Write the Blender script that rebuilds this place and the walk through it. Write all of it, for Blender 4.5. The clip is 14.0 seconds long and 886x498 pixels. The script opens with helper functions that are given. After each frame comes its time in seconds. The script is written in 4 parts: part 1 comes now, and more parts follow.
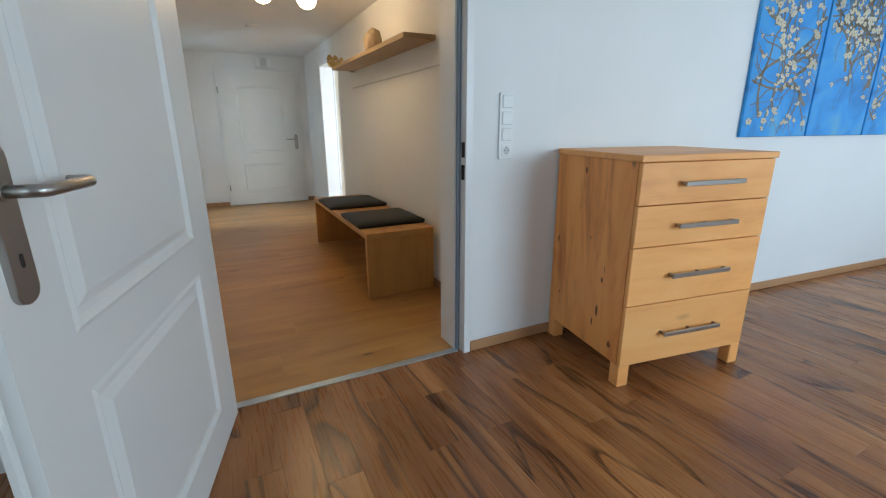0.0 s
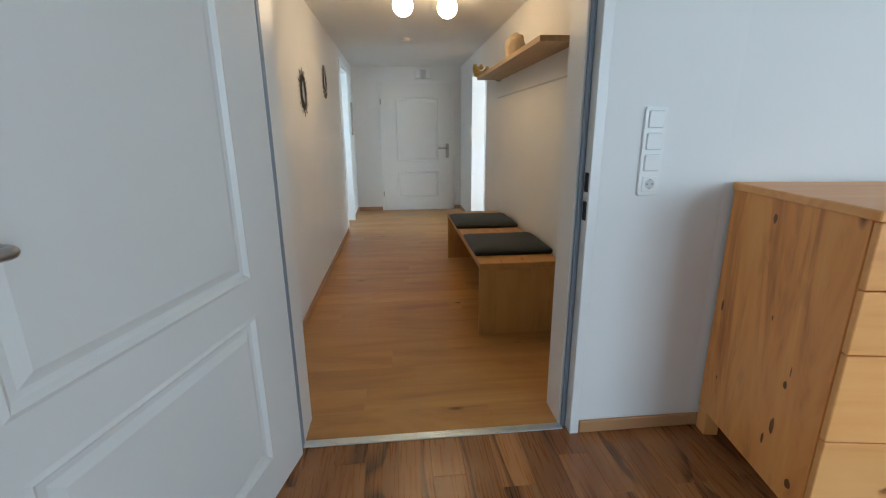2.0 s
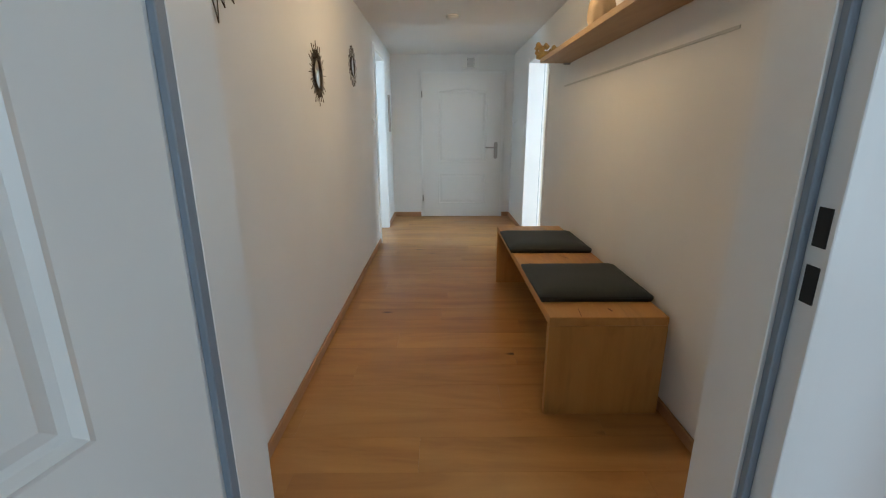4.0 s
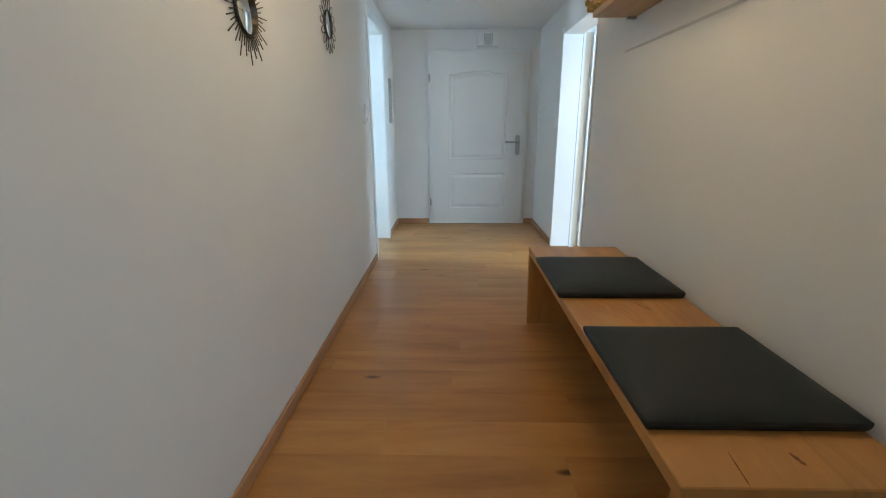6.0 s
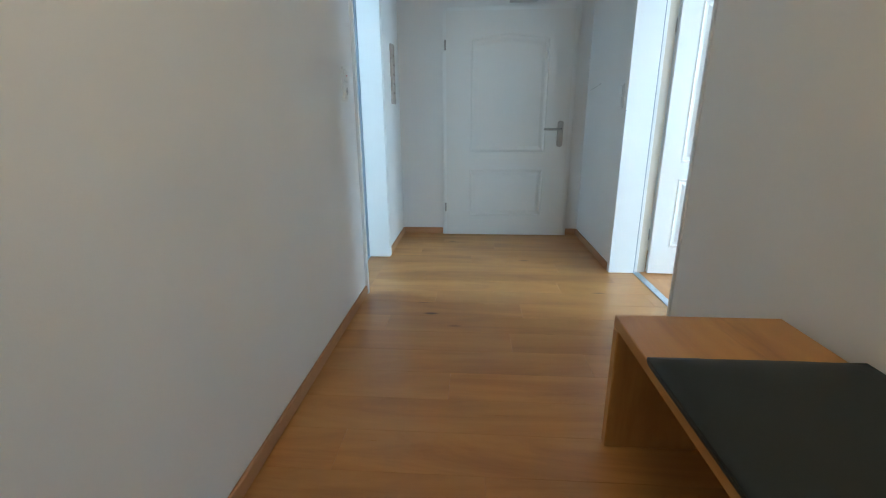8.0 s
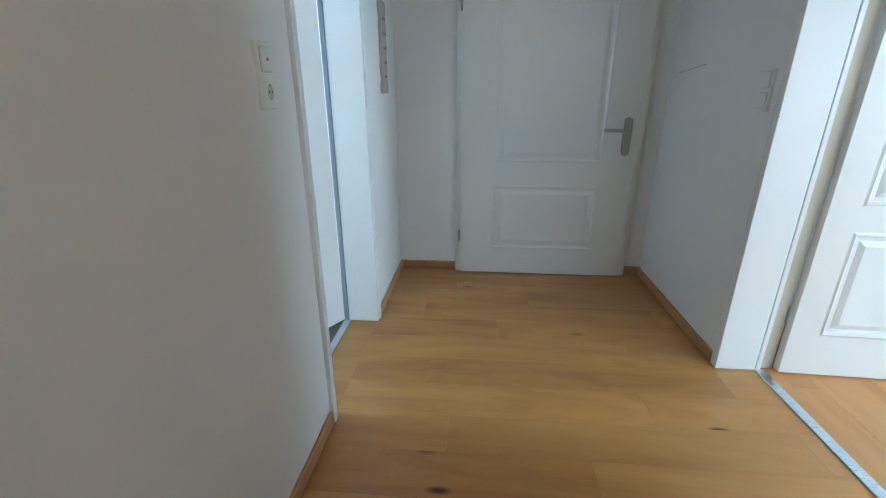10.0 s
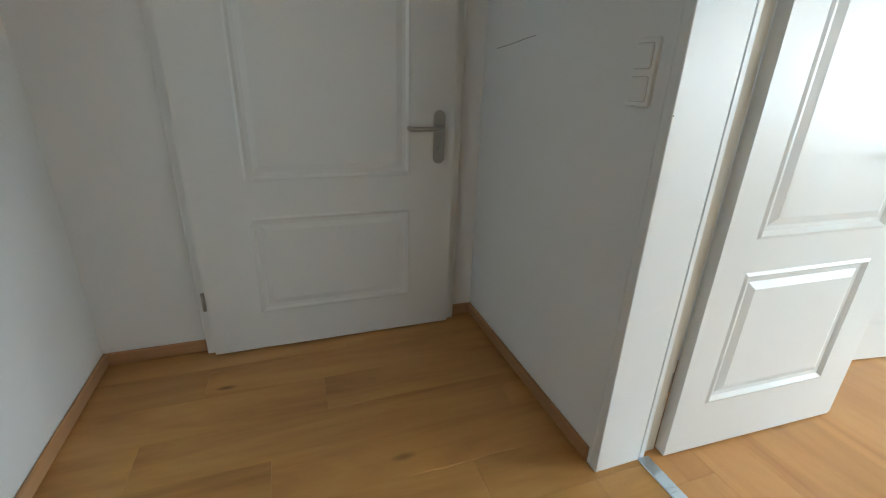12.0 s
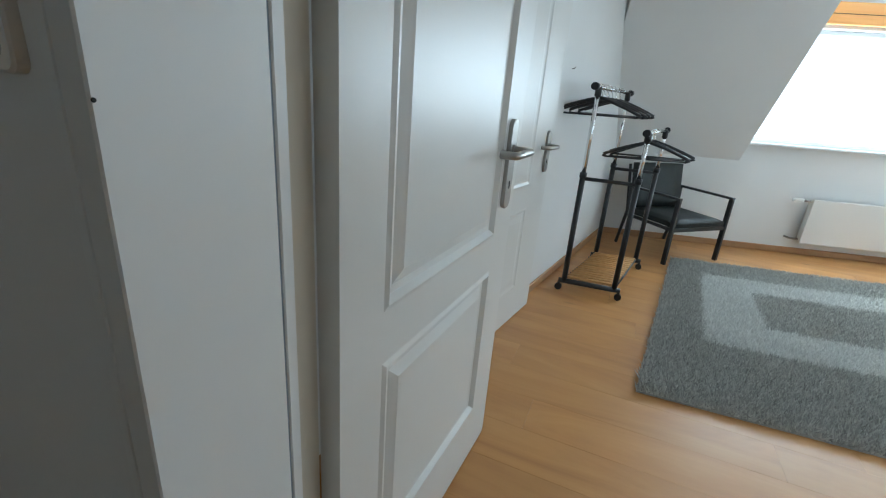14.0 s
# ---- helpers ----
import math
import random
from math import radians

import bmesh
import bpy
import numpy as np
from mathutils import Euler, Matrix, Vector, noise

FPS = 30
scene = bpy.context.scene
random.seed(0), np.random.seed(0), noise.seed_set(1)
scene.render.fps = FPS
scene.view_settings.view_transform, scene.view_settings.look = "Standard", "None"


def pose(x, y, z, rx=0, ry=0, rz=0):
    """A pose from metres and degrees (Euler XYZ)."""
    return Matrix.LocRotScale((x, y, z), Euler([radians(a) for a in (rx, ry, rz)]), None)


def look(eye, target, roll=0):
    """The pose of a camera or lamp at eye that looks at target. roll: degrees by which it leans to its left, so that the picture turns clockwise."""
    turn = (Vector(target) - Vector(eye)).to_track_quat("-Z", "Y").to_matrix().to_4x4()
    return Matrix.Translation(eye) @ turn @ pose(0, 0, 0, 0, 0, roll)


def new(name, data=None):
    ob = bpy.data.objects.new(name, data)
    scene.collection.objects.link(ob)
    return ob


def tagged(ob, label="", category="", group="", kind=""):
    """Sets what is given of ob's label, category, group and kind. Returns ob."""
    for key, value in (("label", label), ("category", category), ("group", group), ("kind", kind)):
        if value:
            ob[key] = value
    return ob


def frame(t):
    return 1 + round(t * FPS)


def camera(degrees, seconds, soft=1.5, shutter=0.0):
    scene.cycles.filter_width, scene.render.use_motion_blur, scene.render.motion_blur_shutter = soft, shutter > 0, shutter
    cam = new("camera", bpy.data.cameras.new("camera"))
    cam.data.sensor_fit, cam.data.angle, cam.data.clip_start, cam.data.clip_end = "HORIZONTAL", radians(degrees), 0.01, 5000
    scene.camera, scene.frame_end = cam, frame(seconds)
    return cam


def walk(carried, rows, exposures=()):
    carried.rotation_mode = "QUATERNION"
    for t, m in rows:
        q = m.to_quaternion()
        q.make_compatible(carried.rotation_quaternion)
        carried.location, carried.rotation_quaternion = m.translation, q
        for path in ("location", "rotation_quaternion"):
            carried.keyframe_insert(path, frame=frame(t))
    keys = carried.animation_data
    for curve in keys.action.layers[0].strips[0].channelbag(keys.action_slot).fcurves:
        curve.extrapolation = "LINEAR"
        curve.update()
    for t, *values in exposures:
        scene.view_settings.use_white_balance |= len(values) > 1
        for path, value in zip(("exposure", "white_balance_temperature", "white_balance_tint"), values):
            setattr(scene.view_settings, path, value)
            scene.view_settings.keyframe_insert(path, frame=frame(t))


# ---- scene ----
cam = camera(90.8, 14.0, soft=1.15)
PATH = [
    (0, (0.055, -1.821, 1.167), (0.924, -0.104, 0.622), -0.2),
    (0.5, (0.137, -1.87, 1.212), (0.808, -0.065, 0.67), -0.6),
    (1, (0.198, -1.856, 1.26), (0.686, 0.009, 0.724), -0.6),
    (1.5, (0.311, -1.678, 1.249), (0.652, 0.22, 0.718), -0.5),
    (2, (0.41, -1.526, 1.243), (0.602, 0.394, 0.717), -0.4),
    (2.5, (0.439, -1.391, 1.233), (0.516, 0.537, 0.71), -0.6),
    (3, (0.428, -1.206, 1.244), (0.476, 0.722, 0.717), -0.3),
    (5.5, (0.432, 0.021, 1.171), (0.392, 1.947, 0.634), -0.3),
    (6, (0.435, 0.246, 1.141), (0.392, 2.171, 0.601), -0.3),
    (6.5, (0.46, 0.551, 1.065), (0.402, 2.476, 0.524), -0.4),
    (7, (0.459, 0.782, 1.071), (0.382, 2.705, 0.525), -0.4),
    (7.5, (0.454, 1.089, 1.04), (0.339, 3.009, 0.491), -0.6),
    (10, (0.304, 2.643, 1.209), (0.145, 4.512, 0.516), -0.1),
    (10.5, (0.325, 2.945, 1.194), (0.201, 4.816, 0.498), 0.1),
    (11, (0.36, 3.207, 1.208), (0.33, 5.071, 0.485), 0.2),
    (11.5, (0.444, 3.403, 1.154), (0.576, 5.27, 0.449), 1.0),
    (12, (0.559, 3.619, 1.173), (1.193, 5.368, 0.438), 2.0),
    (12.5, (0.77, 3.802, 1.178), (1.792, 5.329, 0.389), 2.5),
    (13, (0.966, 3.924, 1.157), (2.294, 5.208, 0.39), 4.2),
    (13.5, (1.089, 3.985, 1.135), (2.641, 5.025, 0.42), 4.6),
    (14, (1.208, 4.074, 1.127), (2.95, 4.799, 0.464), 4.6),
]
EXPOSURES = [(0.0, 0.14, 6450, 8), (3.0, 0.0, 6450, 8), (5.5, 0.06, 5900, 4), (7.5, 0.0, 5600, 1), (10.0, -0.30, 5900, 4), (11.5, -0.42, 6400, 7),
             (12.0, -0.58, 6950, 7), (12.5, -0.84, 6950, 7), (13.0, -1.18, 6800, 8), (13.5, -1.40, 6600, 9), (14.0, -1.80, 6500, 6)]
walk(cam, [(t, look(eye, target, roll)) for t, eye, target, roll in PATH], EXPOSURES)

# ---- light ----
world = bpy.data.worlds.new("sky")
scene.world = world
world.use_nodes = True
wn = world.node_tree
sky = wn.nodes.new("ShaderNodeTexSky")
sky.sky_type, sky.sun_disc = "NISHITA", False
sky.sun_elevation, sky.sun_rotation = radians(38), radians(150)
wn.links.new(sky.outputs[0], wn.nodes["Background"].inputs[0])
wn.nodes["Background"].inputs[1].default_value = 0.1


def window_light(name, eye, target, w, h, watts, color):
    data = bpy.data.lights.new(name, "AREA")
    data.shape, data.size, data.size_y, data.energy, data.color = "RECTANGLE", w, h, watts, color
    ob = new(name, data)
    ob.matrix_world = look(eye, target)
    return ob


DAY = (0.60, 0.81, 1.0)
window_light("daylight_living_east", (5.52, -2.3, 1.45), (0, -2.3, 1.3), 2.1, 1.2, 18, DAY)
window_light("daylight_living_south", (2.9, -4.57, 1.45), (2.9, 0, 1.3), 1.9, 1.2, 92, DAY)
# Added fill lamp from the west, to brighten the chest's side and the floor.
window_light("fill_living_west", (-2.47, -2.9, 1.45), (0, -2.9, 1.3), 1.5, 1.2, 24, DAY)
window_light("daylight_bathroom", (-2.17, 4.3, 1.5), (0, 4.3, 1.2), 0.8, 0.9, 115, DAY)

# ---- materials ----


def nodes_of(name, rough=0.5, metal=0.0, base=(0.8, 0.8, 0.8)):
    m = bpy.data.materials.new(name)
    m.use_nodes = True
    t = m.node_tree
    b = t.nodes["Principled BSDF"]
    b.inputs["Base Color"].default_value = (*base, 1)
    b.inputs["Roughness"].default_value = rough
    b.inputs["Metallic"].default_value = metal
    return m, t, b


def add(t, kind, **sets):
    n = t.nodes.new(kind)
    for k, v in sets.items():
        n.inputs[k].default_value = v
    return n


def ramp(t, fac, stops):
    n = t.nodes.new("ShaderNodeValToRGB")
    while len(n.color_ramp.elements) < len(stops):
        n.color_ramp.elements.new(0.5)
    for e, (p, c) in zip(n.color_ramp.elements, stops):
        e.position, e.color = p, (*c, 1)
    t.links.new(fac, n.inputs[0])
    return n


def bump(t, b, height, strength, dist=0.002):
    n = add(t, "ShaderNodeBump", Strength=strength, Distance=dist)
    t.links.new(height, n.inputs["Height"])
    t.links.new(n.outputs[0], b.inputs["Normal"])


def painted(name, base, rough, grain=180.0, relief=0.15, wear=0.06, dist=0.001):
    """Paint or plaster: an even colour with faint blotches and a fine relief."""
    m, t, b = nodes_of(name, rough)
    co = t.nodes.new("ShaderNodeTexCoord")
    big = add(t, "ShaderNodeTexNoise", Scale=1.7, Detail=5.0)
    t.links.new(co.outputs["Object"], big.inputs["Vector"])
    lo = tuple(c * (1 - wear) for c in base)
    r = ramp(t, big.outputs[0], [(0.3, lo), (0.7, base)])
    t.links.new(r.outputs[0], b.inputs["Base Color"])
    fine = add(t, "ShaderNodeTexNoise", Scale=grain, Detail=3.0)
    t.links.new(co.outputs["Object"], fine.inputs["Vector"])
    bump(t, b, fine.outputs[0], relief, dist)
    rr = add(t, "ShaderNodeMapRange", **{"To Min": rough - 0.06, "To Max": rough + 0.08})
    t.links.new(big.outputs[0], rr.inputs[0])
    t.links.new(rr.outputs[0], b.inputs["Roughness"])
    return m


def wooden(name, dark, mid, light, rough=0.4, stretch=(1.3, 14.0, 14.0), swirl=1.2, knots=0.0, spread=0.25, contrast=1.0, streak=0.0, per_piece=True, flat=True, fine=0.3, relief=0.12):
    """Wood with its grain along the local x axis; each piece gets its own cut of the pattern and its own tone."""
    m, t, b = nodes_of(name, rough)
    co = t.nodes.new("ShaderNodeTexCoord")
    info = t.nodes.new("ShaderNodeObjectInfo")
    shift = add(t, "ShaderNodeVectorMath")
    shift.operation = "MULTIPLY_ADD"
    shift.inputs[1].default_value = (1, 1, 1)
    t.links.new(co.outputs["Object"], shift.inputs[0])
    if per_piece:
        comb = t.nodes.new("ShaderNodeCombineXYZ")
        for i, k in enumerate((37.0, 91.0, 13.0)):
            mul = add(t, "ShaderNodeMath")
            mul.operation = "MULTIPLY"
            mul.inputs[1].default_value = k
            t.links.new(info.outputs["Random"], mul.inputs[0])
            t.links.new(mul.outputs[0], comb.inputs[i])
        t.links.new(comb.outputs[0], shift.inputs[2])
    mp = t.nodes.new("ShaderNodeMapping")
    mp.inputs["Scale"].default_value = stretch
    t.links.new(shift.outputs[0], mp.inputs[0])
    n1 = add(t, "ShaderNodeTexNoise", Scale=1.0, Detail=6.0, Roughness=0.6, Distortion=swirl)
    t.links.new(mp.outputs[0], n1.inputs["Vector"])
    mp2 = t.nodes.new("ShaderNodeMapping")
    mp2.inputs["Scale"].default_value = (stretch[0] * 3, stretch[1] * 9, stretch[2] * 9)
    t.links.new(shift.outputs[0], mp2.inputs[0])
    n2 = add(t, "ShaderNodeTexNoise", Scale=1.0, Detail=4.0, Distortion=0.4)
    t.links.new(mp2.outputs[0], n2.inputs["Vector"])
    mix = add(t, "ShaderNodeMix", Factor=fine)
    t.links.new(n1.outputs[0], mix.inputs[2])
    t.links.new(n2.outputs[0], mix.inputs[3])
    h = 0.22 / contrast
    r = ramp(t, mix.outputs[0], [(0.5 - h, dark), (0.5, mid), (0.5 + h, light)])
    out = r.outputs[0]
    if streak:
        mp3 = t.nodes.new("ShaderNodeMapping")
        mp3.inputs["Scale"].default_value = (stretch[0] * 0.8, stretch[1] * 0.75, stretch[2])
        mp3.inputs["Location"].default_value = (5.2, 3.1, 0)
        t.links.new(shift.outputs[0], mp3.inputs[0])
        n3 = add(t, "ShaderNodeTexNoise", Scale=1.0, Detail=3.0, Distortion=swirl * 1.5)
        t.links.new(mp3.outputs[0], n3.inputs["Vector"])
        rs = ramp(t, n3.outputs[0], [(0.56, (0, 0, 0)), (0.63, (1, 1, 1)), (0.66, (0.1, 0.1, 0.1))])
        mk = t.nodes.new("ShaderNodeMix")
        mk.data_type = "RGBA"
        mk.blend_type = "MULTIPLY"
        fm = add(t, "ShaderNodeMath")
        fm.operation = "MULTIPLY"
        fm.inputs[1].default_value = streak
        t.links.new(rs.outputs[0], fm.inputs[0])
        t.links.new(fm.outputs[0], mk.inputs[0])
        t.links.new(out, mk.inputs[6])
        mk.inputs[7].default_value = (0.25, 0.2, 0.2, 1)
        out = mk.outputs[2]
    if knots:
        v = add(t, "ShaderNodeTexVoronoi", Scale=1.0)
        mp4 = t.nodes.new("ShaderNodeMapping")
        mp4.inputs["Scale"].default_value = (2.6, 7.0, 0.0 if flat else 7.0)
        t.links.new(shift.outputs[0], mp4.inputs[0])
        t.links.new(mp4.outputs[0], v.inputs["Vector"])
        rk = ramp(t, v.outputs["Distance"], [(0.04, (1, 1, 1)), (0.13, (0, 0, 0))])
        pick = add(t, "ShaderNodeSeparateColor")
        t.links.new(v.outputs["Color"], pick.inputs[0])
        few = add(t, "ShaderNodeMapRange", **{"From Min": 0.5, "From Max": 0.78})
        t.links.new(pick.outputs[0], few.inputs[0])
        mk = t.nodes.new("ShaderNodeMix")
        mk.data_type = "RGBA"
        mk.blend_type = "MULTIPLY"
        fm = add(t, "ShaderNodeMath")
        fm.operation = "MULTIPLY"
        t.links.new(few.outputs[0], fm.inputs[1])
        t.links.new(rk.outputs[0], fm.inputs[0])
        t.links.new(fm.outputs[0], mk.inputs[0])
        t.links.new(out, mk.inputs[6])
        mk.inputs[7].default_value = (1 - 0.85 * knots, 1 - 0.91 * knots, 1 - 0.94 * knots, 1)
        out = mk.outputs[2]
    hsv = add(t, "ShaderNodeHueSaturation")
    tone = add(t, "ShaderNodeMapRange", **{"To Min": 1 - spread, "To Max": 1 + spread})
    t.links.new(info.outputs["Random"], tone.inputs[0])
    t.links.new(tone.outputs[0], hsv.inputs["Value"])
    t.links.new(out, hsv.inputs["Color"])
    t.links.new(hsv.outputs[0], b.inputs["Base Color"])
    rr = add(t, "ShaderNodeMapRange", **{"To Min": rough - 0.07, "To Max": rough + 0.12})
    t.links.new(n2.outputs[0], rr.inputs[0])
    t.links.new(rr.outputs[0], b.inputs["Roughness"])
    bump(t, b, n2.outputs[0], relief, 0.001)
    return m


def walnut(name, joined):
    """Walnut strips: broad soft tones, thin dark curved lines and a few grey-brown patches."""
    m, t, b = nodes_of(name, 0.34)
    co = t.nodes.new("ShaderNodeTexCoord")
    own = t.nodes.new("ShaderNodeNewGeometry").outputs["Random Per Island"] if joined else t.nodes.new("ShaderNodeObjectInfo").outputs["Random"]
    comb = t.nodes.new("ShaderNodeCombineXYZ")
    for i, k in enumerate((41.0, 83.0, 17.0)):
        mul = add(t, "ShaderNodeMath")
        mul.operation = "MULTIPLY"
        mul.inputs[1].default_value = k
        t.links.new(own, mul.inputs[0])
        t.links.new(mul.outputs[0], comb.inputs[i])
    shift = add(t, "ShaderNodeVectorMath")
    t.links.new(co.outputs["Object"], shift.inputs[0])
    t.links.new(comb.outputs[0], shift.inputs[1])

    def field(scale, detail, swirl):
        mp = t.nodes.new("ShaderNodeMapping")
        mp.inputs["Scale"].default_value = scale
        t.links.new(shift.outputs[0], mp.inputs[0])
        n = add(t, "ShaderNodeTexNoise", Scale=1.0, Detail=detail, Distortion=swirl)
        t.links.new(mp.outputs[0], n.inputs["Vector"])
        return n.outputs[0]

    def darken(col, mask, amount, tint):
        fm = add(t, "ShaderNodeMath")
        fm.operation = "MULTIPLY"
        fm.inputs[1].default_value = amount
        t.links.new(mask, fm.inputs[0])
        mk = t.nodes.new("ShaderNodeMix")
        mk.data_type, mk.blend_type = "RGBA", "MULTIPLY"
        t.links.new(fm.outputs[0], mk.inputs[0])
        t.links.new(col, mk.inputs[6])
        mk.inputs[7].default_value = (*tint, 1)
        return mk.outputs[2]

    tone = field((0.8, 5.0, 5.0), 3.0, 0.6)
    col = ramp(t, tone, [(0.26, (0.15, 0.050, 0.015)), (0.50, (0.32, 0.124, 0.039)), (0.74, (0.46, 0.205, 0.073))]).outputs[0]
    grain = field((5.0, 120.0, 120.0), 3.0, 0.3)
    gm = ramp(t, grain, [(0.35, (1, 1, 1)), (0.6, (0, 0, 0))]).outputs[0]
    col = darken(col, gm, 0.16, (0.55, 0.45, 0.4))
    line = field((0.55, 3.4, 3.4), 1.5, 0.7)
    lm = ramp(t, line, [(0.455, (0, 0, 0)), (0.50, (1, 1, 1)), (0.510, (0, 0, 0))]).outputs[0]
    col = darken(col, lm, 0.88, (0.16, 0.12, 0.11))
    patch = field((1.8, 15.0, 15.0), 2.0, 0.35)
    pm = ramp(t, patch, [(0.655, (0, 0, 0)), (0.70, (1, 1, 1))]).outputs[0]
    col = darken(col, pm, 0.8, (0.30, 0.27, 0.28))
    hsv = add(t, "ShaderNodeHueSaturation")
    rng_ = add(t, "ShaderNodeMapRange", **{"To Min": 0.92, "To Max": 1.08})
    t.links.new(own, rng_.inputs[0])
    t.links.new(rng_.outputs[0], hsv.inputs["Value"])
    t.links.new(col, hsv.inputs["Color"])
    t.links.new(hsv.outputs[0], b.inputs["Base Color"])
    rr = add(t, "ShaderNodeMapRange", **{"To Min": 0.21, "To Max": 0.36})
    t.links.new(grain, rr.inputs[0])
    t.links.new(rr.outputs[0], b.inputs["Roughness"])
    bump(t, b, grain, 0.1, 0.0008)
    return m


def metal(name, base, rough, scratch=0.1):
    m, t, b = nodes_of(name, rough, 1.0, base)
    co = t.nodes.new("ShaderNodeTexCoord")
    mp = t.nodes.new("ShaderNodeMapping")
    mp.inputs["Scale"].default_value = (30, 400, 400)
    t.links.new(co.outputs["Object"], mp.inputs[0])
    n = add(t, "ShaderNodeTexNoise", Scale=1.0, Detail=3.0)
    t.links.new(mp.outputs[0], n.inputs["Vector"])
    rr = add(t, "ShaderNodeMapRange", **{"To Min": max(0.03, rough - scratch), "To Max": rough + scratch})
    t.links.new(n.outputs[0], rr.inputs[0])
    t.links.new(rr.outputs[0], b.inputs["Roughness"])
    return m


def glow(name, color, strength):
    m = bpy.data.materials.new(name)
    m.use_nodes = True
    t = m.node_tree
    e = add(t, "ShaderNodeEmission", Strength=strength)
    e.inputs[0].default_value = (*color, 1)
    t.links.new(e.outputs[0], t.nodes["Material Output"].inputs[0])
    return m


WALL = painted("wall_paint", (0.80, 0.795, 0.78), 0.75, 260, 0.25, 0.04)
CEIL = painted("ceiling_paint", (0.82, 0.82, 0.81), 0.85, 200, 0.2, 0.03)
DOOR = painted("door_lacquer", (0.75, 0.738, 0.71), 0.33, 420, 0.05, 0.03, 0.0005)
FRAME = painted("frame_lacquer", (0.80, 0.80, 0.785), 0.38, 300, 0.06, 0.05, 0.0005)
SEAL = painted("rubber_seal", (0.25, 0.30, 0.36), 0.5, 300, 0.1, 0.2)
# Beige that puts the shade of the recessed rebate into its colour.
REBATE_SHADE = painted("rebate_shade", (0.70, 0.64, 0.54), 0.5, 300, 0.1, 0.1)
WHITE = painted("white_plastic", (0.80, 0.80, 0.78), 0.32, 600, 0.02, 0.03, 0.0003)
GREY = painted("grey_plastic", (0.55, 0.55, 0.54), 0.45, 400, 0.05, 0.05)
DARK = painted("dark_gap", (0.02, 0.02, 0.02), 0.8, 100, 0.1, 0.2)
STEEL = metal("brushed_steel", (0.40, 0.38, 0.355), 0.34)
CHROME = metal("chrome_tube", (0.78, 0.78, 0.78), 0.12, 0.04)
ALU = metal("aluminium_strip", (0.58, 0.68, 0.78), 0.30)
BLACKMETAL = painted("black_metal", (0.022, 0.023, 0.026), 0.42, 500, 0.1, 0.2)
BLACKPLASTIC = painted("black_plastic", (0.02, 0.02, 0.023), 0.4, 400, 0.06, 0.2)
LEATHER = painted("black_leather", (0.014, 0.020, 0.019), 0.6, 420, 0.4, 0.25, 0.001)
BRASS = metal("dark_wire", (0.10, 0.08, 0.06), 0.45)
MIRROR = metal("mirror_glass", (0.9, 0.92, 0.92), 0.02, 0.01)
STONE = painted("beige_stone", (0.52, 0.40, 0.26), 0.7, 90, 0.5, 0.3, 0.003)
STRAW = painted("straw_flowers", (0.50, 0.34, 0.12), 0.8, 120, 0.5, 0.4, 0.003)
TILE = painted("grey_tile", (0.16, 0.16, 0.155), 0.45, 120, 0.2, 0.2)
RADIATOR = painted("radiator_enamel", (0.76, 0.75, 0.72), 0.3, 500, 0.03, 0.03)
PLAQUE = painted("driftwood_plaque", (0.52, 0.45, 0.40), 0.7, 60, 0.5, 0.35, 0.003)
SOIL = painted("pencil_mark", (0.25, 0.22, 0.2), 0.8, 100, 0.1, 0.2)
GLOBE = glow("lamp_globe", (1.0, 0.71, 0.40), 35.0)
OAK = wooden("oak_vinyl", (0.33, 0.142, 0.040), (0.47, 0.228, 0.068), (0.56, 0.295, 0.098), 0.30, (0.7, 4.2, 4.2), 1.5, 1.0, 0.09, 1.0, fine=0.14, relief=0.03)
OAK_BED = wooden("oak_vinyl_bedroom", (0.40, 0.165, 0.050), (0.54, 0.255, 0.085), (0.62, 0.32, 0.118), 0.36, (0.7, 4, 4), 1.5, 0.45, 0.07, 0.9, fine=0.12, relief=0.03)
WALNUT, WALNUT_FAR = walnut("walnut_strip", False), walnut("walnut_strip_far", True)
PINE = wooden("oiled_beech", (0.74, 0.295, 0.085), (0.88, 0.395, 0.122), (0.93, 0.465, 0.165), 0.40, (0.9, 5, 5), 1.5, 0.7, 0.05, 1.1, flat=False, fine=0.2, relief=0.05)
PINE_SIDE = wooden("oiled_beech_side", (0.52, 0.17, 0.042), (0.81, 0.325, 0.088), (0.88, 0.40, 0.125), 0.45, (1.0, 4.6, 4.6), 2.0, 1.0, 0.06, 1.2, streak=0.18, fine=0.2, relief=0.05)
BENCHWOOD = wooden("bench_oak", (0.38, 0.170, 0.042), (0.50, 0.245, 0.066), (0.57, 0.30, 0.092), 0.40, (0.8, 4.0, 4.0), 1.8, 0.8, 0.06, 1.0, streak=0.2, fine=0.18, relief=0.05)
SHELFWOOD = wooden("shelf_oak", (0.32, 0.19, 0.09), (0.44, 0.29, 0.15), (0.52, 0.36, 0.20), 0.5, (1.2, 12, 12), 1.0, 0.3, 0.05, 0.8, flat=False)
SKIRT = wooden("skirting_beech", (0.36, 0.18, 0.080), (0.43, 0.225, 0.105), (0.49, 0.27, 0.135), 0.45, (0.8, 14, 14), 0.8, 0.0, 0.06, 0.7)
SLATWOOD = wooden("bamboo_slat", (0.50, 0.24, 0.075), (0.62, 0.32, 0.11), (0.68, 0.38, 0.14), 0.5, (2, 20, 20), 0.6, 0, 0.08, 0.8)


